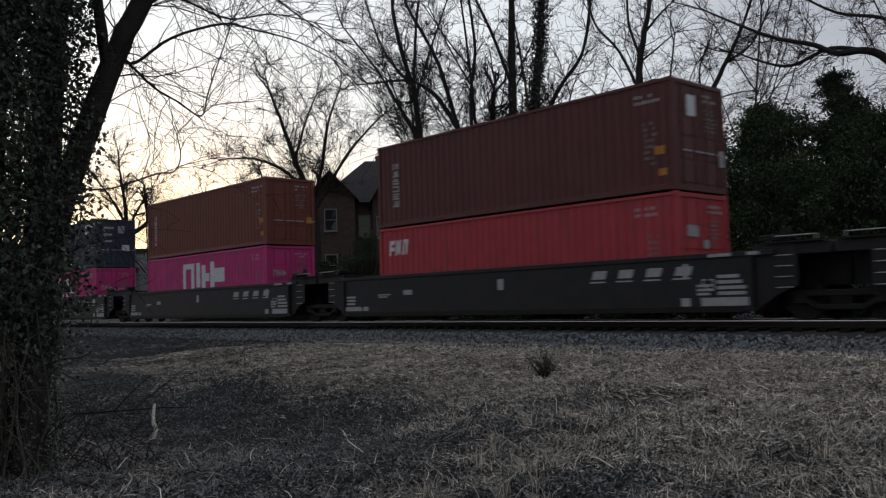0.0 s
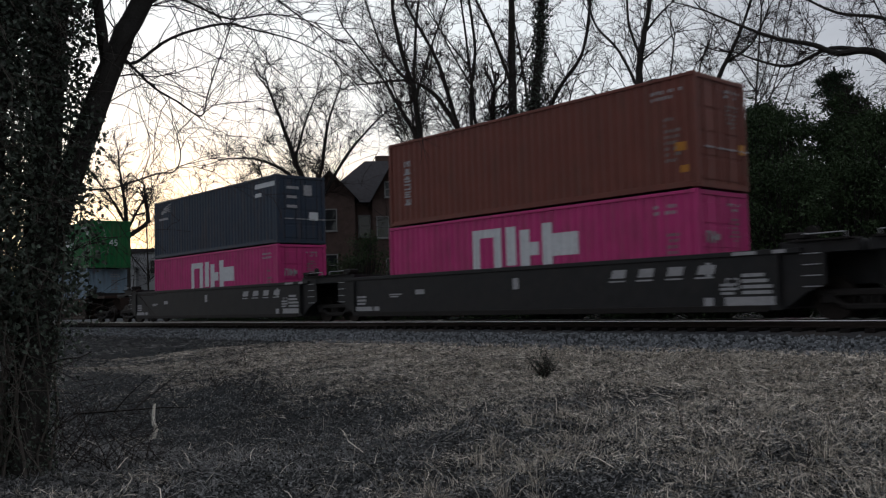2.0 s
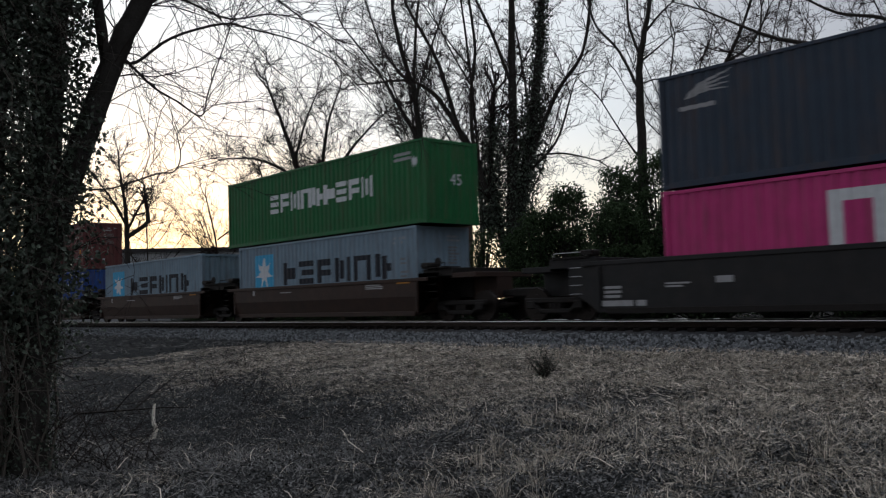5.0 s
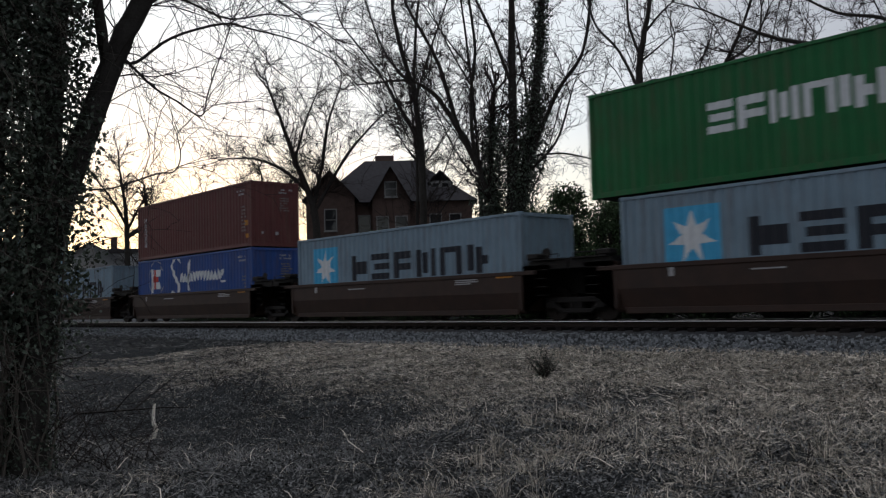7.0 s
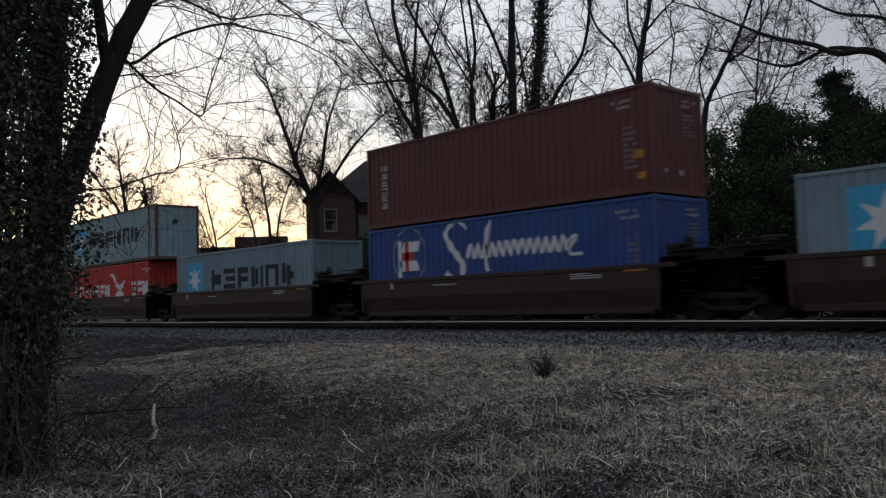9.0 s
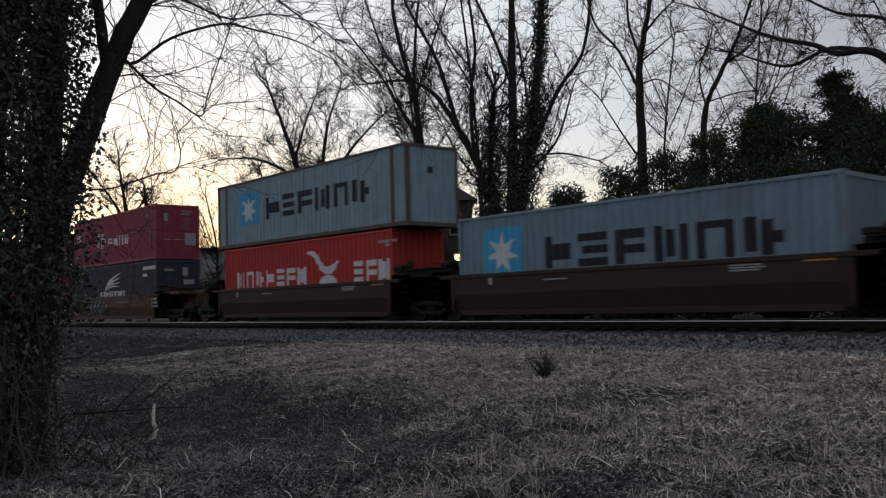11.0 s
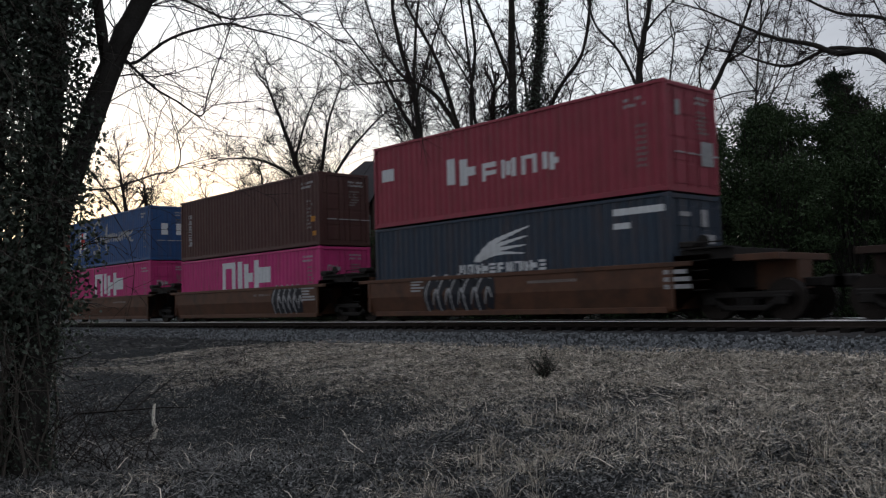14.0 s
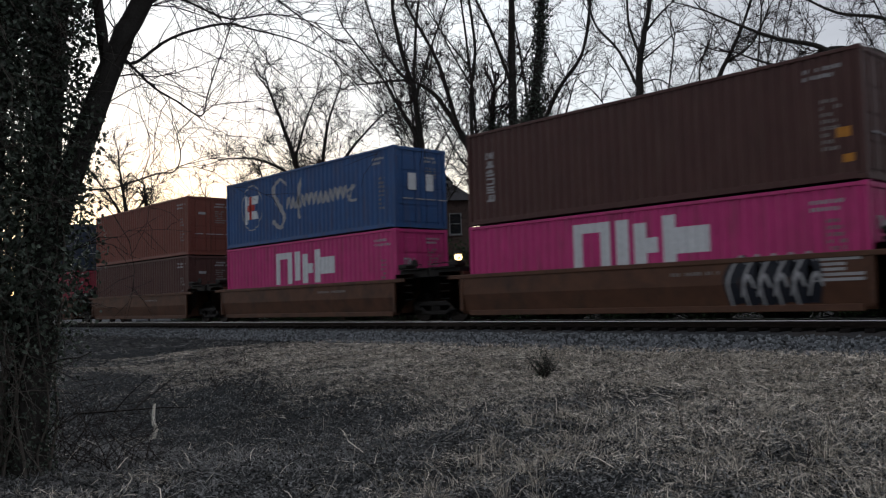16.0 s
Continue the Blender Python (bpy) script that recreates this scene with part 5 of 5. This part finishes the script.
def wood_edge():
    """Bare trees scattered behind the nearer ones."""
    for i, (x, y, h) in enumerate(((-39.3, 38.5, 22.0), (-41.5, 45.0, 23.0), (-45.5, 38.5, 18.0), (-14.0, 44.0, 16.0), (-66.0, 46.0, 13.0), (-74.0, 38.0, 11.0))):
        wild_tree("bare winter tree at the wood's edge", x, y, h, 300 + i * 3)
    for i, (x, y, h) in enumerate(((-32.0, 49.0, 17.5), (-27.0, 51.5, 19.0), (-79.0, 33.5, 9.5), (-62.0, 42.0, 12.0))):
        wild_tree("slender bare tree with a haze of fine twigs", x, y, h, 400 + i * 3, r=0.10, thin=0.0125, kids=4, reach=2.6)


def shrub(label, x, y, w, h, seed, count=14000, leaf=0.13, mat=SHRUB, name="evergreen_shrub"):
    rng = np.random.default_rng(seed)
    z0 = gz(x, y)
    s = empty(name, label, "shrub", "shrubs behind the track", (x, y, z0 - 0.05))
    stems = Tubes()
    rnd = random.Random(seed)
    clumps = []
    for _ in range(120):
        a, f = rng.uniform(0, 2 * math.pi), rng.random() ** 0.5
        zz = h * (0.10 + 0.88 * rng.random())
        r = w * 0.5 * (1.0 - 0.75 * (zz / h) ** 2.2) * f * rng.uniform(0.7, 1.12)
        clumps.append((math.cos(a) * r, math.sin(a) * r, zz, rng.uniform(0.2, 0.62) * min(w, h) * 0.27))
        stems.add([Vector((0, 0, 0)), Vector((math.cos(a) * r * 0.4, math.sin(a) * r * 0.4, zz * 0.55)), Vector(clumps[-1][:3])], 0.05, 0.012, 4)
    pts = []
    for _ in range(count):
        cx, cy, cz, cr = clumps[rng.integers(len(clumps))]
        d = rng.normal(size=3)
        d /= np.linalg.norm(d)
        q = cr * rng.random() ** 0.45
        pts.append((cx + d[0] * q, cy + d[1] * q, max(0.05, cz + d[2] * q * 0.8)))
    tagged(stems.mesh("brushwood", BARK, s), kind="stuff")
    ob = leaf_mesh("foliage", pts, leaf, mat, s, rng, droop=0.15, aspect=0.5)
    tagged(ob, kind="stuff")
    return s


def pine(x, y, h, w, seed):
    rng = np.random.default_rng(seed)
    s = empty("pine_tree", "dark pine with layered drooping boughs", "tree", "trees", (x, y, gz(x, y) - 0.05))
    tb = Tubes()
    tb.add([Vector((0, 0, 0)), Vector((0.1, 0, h * 0.5)), Vector((0, 0.05, h))], 0.26, 0.05, 9)
    tb.mesh("trunk", BARK, s)
    boughs, pts = Tubes(), []
    z = h * 0.22
    while z < h * 0.97:
        reach = w * 0.5 * (1.12 - (z / h) ** 3) * rng.uniform(0.7, 1.2)
        for k in range(6):
            a = rng.uniform(0, 2 * math.pi)
            r = reach * rng.uniform(0.6, 1.15)
            tip = Vector((math.cos(a) * r, math.sin(a) * r, z + rng.uniform(-0.1, 0.35)))
            mid = Vector((math.cos(a) * r * 0.5, math.sin(a) * r * 0.5, z + 0.12))
            boughs.add([Vector((0, 0, z)), mid, tip], 0.045, 0.012, 4)
            for _ in range(220):
                f = rng.random() ** 0.6
                p = mid.lerp(tip, f * 2 - 1) if f > 0.5 else Vector((0, 0, z)).lerp(mid, f * 2)
                pts.append((p.x + rng.normal(0, 0.17), p.y + rng.normal(0, 0.17), p.z + rng.normal(0.03, 0.11)))
        z += h * 0.048
    boughs.mesh("boughs", BARK, s)
    ob = leaf_mesh("needles", pts, 0.24, PINE, s, rng, droop=-0.3, aspect=0.22)
    tagged(ob, kind="stuff")


def undergrowth():
    rnd = random.Random(77)
    # evergreen bank to the right, lower brush to the left
    rows = [(-26.4, 28.6, 3.4, 4.0), (-25.0, 28.2, 3.4, 4.5), (-23.6, 28.4, 3.4, 5.3), (-22.0, 29.6, 3.8, 6.0), (-20.6, 30.6, 4.2, 6.5), (-19.4, 33.0, 4.6, 7.4), (-18.2, 30.4, 4.0, 6.8),
            (-16.8, 32.4, 4.6, 7.9), (-15.0, 31.2, 4.4, 7.2), (-13.4, 32.6, 4.8, 7.6), (-11.8, 30.6, 4.4, 6.6), (-17.4, 28.2, 4.0, 5.0),
            (-14.2, 28.4, 4.0, 5.2), (-10.2, 32.0, 4.4, 6.6), (-20.4, 27.6, 3.6, 4.4), (-8.6, 30.0, 4.4, 6.2), (-11.6, 27.6, 3.6, 4.8)]
    for i, (x, y, w, h) in enumerate(rows):
        shrub("dense dark evergreen shrub behind the track", x, y, w * 1.2, h * 1.12, 100 + i)
    for i in range(15):
        x = -26 - i * 2.6 + rnd.uniform(-0.6, 0.6)
        h = rnd.uniform(2.8, 3.9) + (1.0 if i < 4 else 0.0)
        shrub("low scrubby green brush beyond the ballast", x, 25.5 + i * 0.25 + rnd.uniform(-0.8, 0.8), rnd.uniform(3.0, 4.2), h, 140 + i,
              count=4200, leaf=0.12, name="scrub_bush")
    pine(-17.73, 41.36, 12.0, 5.0, 7)
    pine(-20.9, 39.9, 10.7, 4.2, 8)


near_tree()
far_trees()
wood_edge()
undergrowth()


# ---------------------------------------------------------------- houses and lamp
def window(parent, x, y, z, w, h, wall_mat=None):
    f = bmesh.new()
    for a in ((x - w / 2 - 0.09, z - 0.09, x - w / 2, z + h + 0.09), (x + w / 2, z - 0.09, x + w / 2 + 0.09, z + h + 0.09),
              (x - w / 2, z + h, x + w / 2, z + h + 0.09), (x - w / 2, z - 0.09, x + w / 2, z), (x - w / 2, z + h / 2 - 0.03, x + w / 2, z + h / 2 + 0.03)):
        box(f, a[0], y - 0.06, a[1], a[2], y + 0.04, a[3])
    win = part("window", f, TRIM, parent, "white-framed sash window")
    part("pane", boxed(x - w / 2, y - 0.02, z, x + w / 2, y + 0.01, z + h), GLASS, win)
    part("sill", boxed(x - w / 2 - 0.14, y - 0.14, z - 0.16, x + w / 2 + 0.14, y + 0.02, z - 0.092), TRIM, win)


def gable(parent, x0, x1, y0, y1, z0, z1, mat, over=0.35, name="roof"):
    """A pitched roof whose ridge runs away from the front."""
    xm = (x0 + x1) / 2
    k = (z1 - z0) / (xm - x0)
    bm = bmesh.new()
    for sx in (-1, 1):
        xe = xm + sx * (xm - x0 + over)
        ze = z0 - over * k
        q = [bm.verts.new(p) for p in ((xe, y0 - over, ze), (xm, y0 - over, z1), (xm, y1 + over, z1), (xe, y1 + over, ze))]
        bm.faces.new(q)
    bmesh.ops.solidify(bm, geom=bm.faces[:], thickness=-0.18)
    part(name, bm, mat, parent)


def gable_wall(parent, x0, x1, y, z0, z1, mat):
    bm = bmesh.new()
    bm.faces.new([bm.verts.new(p) for p in ((x0, y, z0), (x1, y, z0), ((x0 + x1) / 2, y, z1))])
    bmesh.ops.solidify(bm, geom=bm.faces[:], thickness=0.25)
    part("gable", bm, mat, parent)


def big_house():
    h = empty("house", "tall dark brick house with slate gables", "house", at=(-54.67, 43.72, -0.62))
    h.rotation_euler = (0, 0, radians(51.2))
    part("wall", boxed(-6.0, 0.0, 0, 6.4, 10, 9.6), BRICK, h)
    part("wing_wall", boxed(-6.9, -1.6, 0, -3.1, 4, 9.9), BRICK, h)
    gable_wall(h, -6.9, -3.1, -1.6, 9.9, 12.0, BRICK)
    gable(h, -6.9, -3.1, -1.6, 5.0, 9.9, 12.0, SLATE)
    bm = bmesh.new()
    lo = [bm.verts.new(p) for p in ((-6.5, -0.4, 9.5), (6.9, -0.4, 9.5), (6.9, 10.4, 9.5), (-6.5, 10.4, 9.5))]
    hi = [bm.verts.new(p) for p in ((-2.4, 3.6, 13.5), (1.8, 3.6, 13.5), (1.8, 6.4, 13.5), (-2.4, 6.4, 13.5))]
    for i in range(4):
        bm.faces.new((lo[i], lo[(i + 1) % 4], hi[(i + 1) % 4], hi[i]))
    bm.faces.new(hi), bm.faces.new(lo[::-1])
    part("roof", bm, SLATE, h)
    part("chimney", boxed(-1.5, 3.8, 12.6, 0.1, 4.8, 14.0, bevel=0.05), BRICK, h)
    part("wall", boxed(-1.7, -0.9, 0, 1.3, 0.0, 9.7), BRICK, h)
    gable_wall(h, -1.7, 1.3, -0.9, 9.7, 12.3, BRICK)
    gable(h, -1.7, 1.3, -0.9, 4.0, 9.7, 12.3, SLATE)
    for x, y, z in ((-5.0, -1.6, 7.2), (-5.0, -1.6, 3.6), (-0.2, -0.9, 9.9), (-0.9, -0.9, 6.6), (0.6, -0.9, 6.6), (-0.2, -0.9, 3.2), (3.4, 0.0, 6.8), (5.0, 0.0, 6.8), (3.4, 0.0, 3.4), (-2.4, 0, 6.8)):
        window(h, x, y, z, 0.85, 1.6 if z < 9 else 1.1)
    dorm = boxed(3.0, 0.9, 10.0, 4.8, 4.0, 11.3)
    part("dormer", dorm, TRIM, h, "white dormer with two windows")
    gable(h, 3.0, 4.8, 0.9, 4.0, 11.3, 12.2, SLATE, 0.2)
    for x in (3.5, 4.3):
        window(h, x, 0.9, 10.4, 0.5, 0.7)


def small_house(x, y, w, dpt, wall, ridge, rot, label):
    h = empty("house", label, "house", "houses beyond the track", (x, y, -0.62))
    h.rotation_euler = (0, 0, radians(rot))
    part("wall", boxed(-w / 2, 0, 0, w / 2, dpt, wall), SIDING, h)
    gable_wall(h, -w / 2, w / 2, 0.0, wall, ridge, SIDING)
    gable(h, -w / 2, w / 2, 0, dpt, wall, ridge, SLATE)
    for i in range(3):
        window(h, -w / 2 + w * (i + 0.5) / 3, 0.0, wall - 1.9, 0.9, 1.3)
    part("chimney", boxed(w * 0.2, dpt * 0.5, wall, w * 0.2 + 0.6, dpt * 0.5 + 0.6, ridge + 0.7), BRICK, h)


def flat_block(x, y, w, dpt, hgt, rot):
    h = empty("low_building", "long pale flat-roofed building", "building", at=(x, y, -0.62))
    h.rotation_euler = (0, 0, radians(rot))
    part("wall", boxed(-w / 2, 0, 0, w / 2, dpt, hgt), SIDING, h)
    part("roof", boxed(-w / 2 - 0.3, -0.3, hgt, w / 2 + 0.3, dpt + 0.3, hgt + 0.35), SLATE, h)
    part("roof_unit", boxed(w * 0.1, 1, hgt + 0.35, w * 0.35, 4, hgt + 1.5), BRICK, h)
    for i in range(6):
        window(h, -w / 2 + w * (i + 0.5) / 6, 0.0, hgt - 2.2, 1.2, 1.3)


def street_lamp():
    s = empty("street_lamp", "lit warm lamp on a thin dark pole", "street lamp", at=(-26.18, 24.30, -0.84))
    pole = rodded((0, 0, 0), (0, 0, 3.2), 0.05, 10)
    part("pole", pole, GRIME, s)
    part("hood", rod(bmesh.new(), (0, 0, 3.44), (0, 0, 3.60), 0.24, 14, 0.06), GRIME, s)
    bm = bmesh.new()
    bmesh.ops.create_uvsphere(bm, u_segments=14, v_segments=8, radius=0.17, matrix=Matrix.Translation((0, 0, 3.33)))
    part("globe", bm, LAMP_GLOW, s, "glowing warm lamp globe")


big_house()
small_house(-84.8, 30.2, 8.0, 7.0, 5.6, 8.0, 66, "pale house with a dark gabled roof")
flat_block(-82.0, 41.5, 22.0, 8.0, 7.2, 58)
street_lamp()


# ---------------------------------------------------------------- small things on the verge
def sapling():
    x, y = -10.55, 11.85
    s = empty("sapling", "small dark twiggy bush in the grass", "bush", at=(x, y, gz(x, y)))
    rnd = random.Random(9)
    rng = np.random.default_rng(9)
    tb = Tubes()
    pts = []
    for _ in range(34):
        d = Vector((rnd.gauss(0, 0.5), rnd.gauss(0, 0.5), 1)).normalized()
        n0 = len(tb.v)
        sprout(tb, Vector((0, 0, 0)), d, rnd.uniform(0.28, 0.55), 0.007, 1, rnd, 0.02, 0.15, 0.0025, 4)
        pts += [tb.v[i] for i in range(n0, len(tb.v), 5) if tb.v[i][2] > 0.08]
    tagged(tb.mesh("brushwood", TWIG, s), kind="stuff")
    tagged(leaf_mesh("leaves", pts, 0.05, IVY, s, rng, aspect=0.4), kind="stuff")


def bleached_stick():
    x, y = -14.6, 6.22
    s = Tubes()
    s.add(curve_points([Vector((0, 0, -0.02)), Vector((0.06, 0.05, 0.17)), Vector((0.05, 0.02, 0.28)), Vector((0.01, 0.03, 0.40)), Vector((0.03, 0.04, 0.62))]), 0.045, 0.022, 8)
    ob = s.mesh("broken_branch", DRY_WOOD, None)
    ob.location = (x, y, gz(x, y))
    tagged(ob, "pale bleached broken branch standing in the hollow", "branch")


def fallen_branch(x, y, rz, length, seed, r=0.03):
    rnd = random.Random(seed)
    tb = Tubes()
    sprout(tb, Vector((0, 0, 0.05)), Vector((1, 0, 0.02)), length, r, 1, rnd, 0.0, 0.07, 0.004, 5)
    ob = tb.mesh("fallen_branch", BARK, None)
    ob.matrix_basis = pose(x, y, gz(x, y), 0, 0, rz)
    tagged(ob, "dark fallen branch lying among dry leaves", "branch", "fallen branches")


def bramble(x, y, seed):
    rnd = random.Random(seed)
    ob = empty("bramble", "arching bare bramble canes", "bramble", "brambles on the verge", (x, y, gz(x, y) - 0.02))
    for _ in range(9):
        tb = Tubes()
        d = Vector((rnd.gauss(0, 0.6), rnd.gauss(0, 0.6), 1)).normalized()
        sprout(tb, Vector((rnd.gauss(0, .15), rnd.gauss(0, .15), 0)), d, rnd.uniform(0.6, 1.3), 0.006, 1, rnd, -0.10, 0.16, 0.0028, 3)
        tb.mesh("cane", TWIG, ob)


def weed(x, y, seed, h=0.5):
    rnd = random.Random(seed)
    tb = Tubes()
    sprout(tb, Vector((0, 0, 0)), Vector((rnd.gauss(0, 0.1), rnd.gauss(0, 0.1), 1)).normalized(), h, 0.005, 1, rnd, 0.0, 0.06, 0.002, 5)
    ob = tb.mesh("dead_weed", TWIG, None)
    ob.location = (x, y, gz(x, y))
    tagged(ob, "thin upright dead weed stalk", "weed", "dead weeds")


def tuft(x, y, seed, h):
    """A clump of standing dead grass that fans from one root."""
    rnd = random.Random(seed)
    tb = Tubes()
    for _ in range(46):
        a, lean = rnd.uniform(0, 2 * math.pi), abs(rnd.gauss(0, 0.55))
        d = Vector((math.cos(a) * lean, math.sin(a) * lean, 1)).normalized()
        L = h * rnd.uniform(0.45, 1.2)
        p = Vector((rnd.gauss(0, 0.05), rnd.gauss(0, 0.05), -0.02))
        m = p + d * L * 0.6
        tip = m + Vector((d.x * 1.5, d.y * 1.5, d.z * 0.35)).normalized() * L * 0.45
        tb.add([p, m, tip], 0.0026, 0.0012, 3)
    ob = tb.mesh("grass_tuft", STRAW, None)
    ob.location = (x, y, gz(x, y))
    tagged(ob, "tuft of pale dead grass standing on the verge", "grass tuft", "grass tufts")


sapling()
bleached_stick()
fallen_branch(-17.45, 5.87, 54, 2.3, 1)
fallen_branch(-13.0, 8.2, 60, 2.0, 2, 0.02)
fallen_branch(-8.5, 6.0, 20, 1.4, 3, 0.012)
fallen_branch(-11.0, 6.8, 75, 1.8, 4, 0.014)
for i, (x, y) in enumerate(((-10.6, 3.6), (-10.2, 4.2), (-9.2, 3.5), (-11.5, 3.6), (-9.9, 3.3), (-17.5, 9.0), (-20.0, 11.0), (-15.0, 8.5))):
    bramble(x, y, 200 + i)
for i, (x, y) in enumerate(((-4.6, 11.0), (-12.2, 14.2), (-14.5, 15.0), (-6.8, 13.6), (-9.0, 15.2), (-17.0, 14.0), (-5.2, 8.0), (-7.6, 9.4), (-3.6, 7.4))):
    weed(x, y, 220 + i, 0.25 + 0.05 * (i % 4))

rnd_tuft = random.Random(41)
for i in range(70):
    x, y = rnd_tuft.uniform(-13.5, -2.5), rnd_tuft.uniform(4.6, 14.5)
    if bare(x, y) < 0.35:
        tuft(x, y, 500 + i, rnd_tuft.uniform(0.10, 0.24))


# ---------------------------------------------------------------- what moves
def motions():
    run = SPEED * 16.0
    for thing, p in moving:
        walk(thing, [(0.0, pose(p.x, p.y, p.z)), (16.0, pose(p.x + run, p.y, p.z))])
    step = math.degrees(SPEED / 0.483)
    for ws in wheelsets:
        x, y, z = ws.location
        walk(ws, [(k / 15, pose(x, y, z, 0, step * k / 15, 0)) for k in range(241)])


motions()
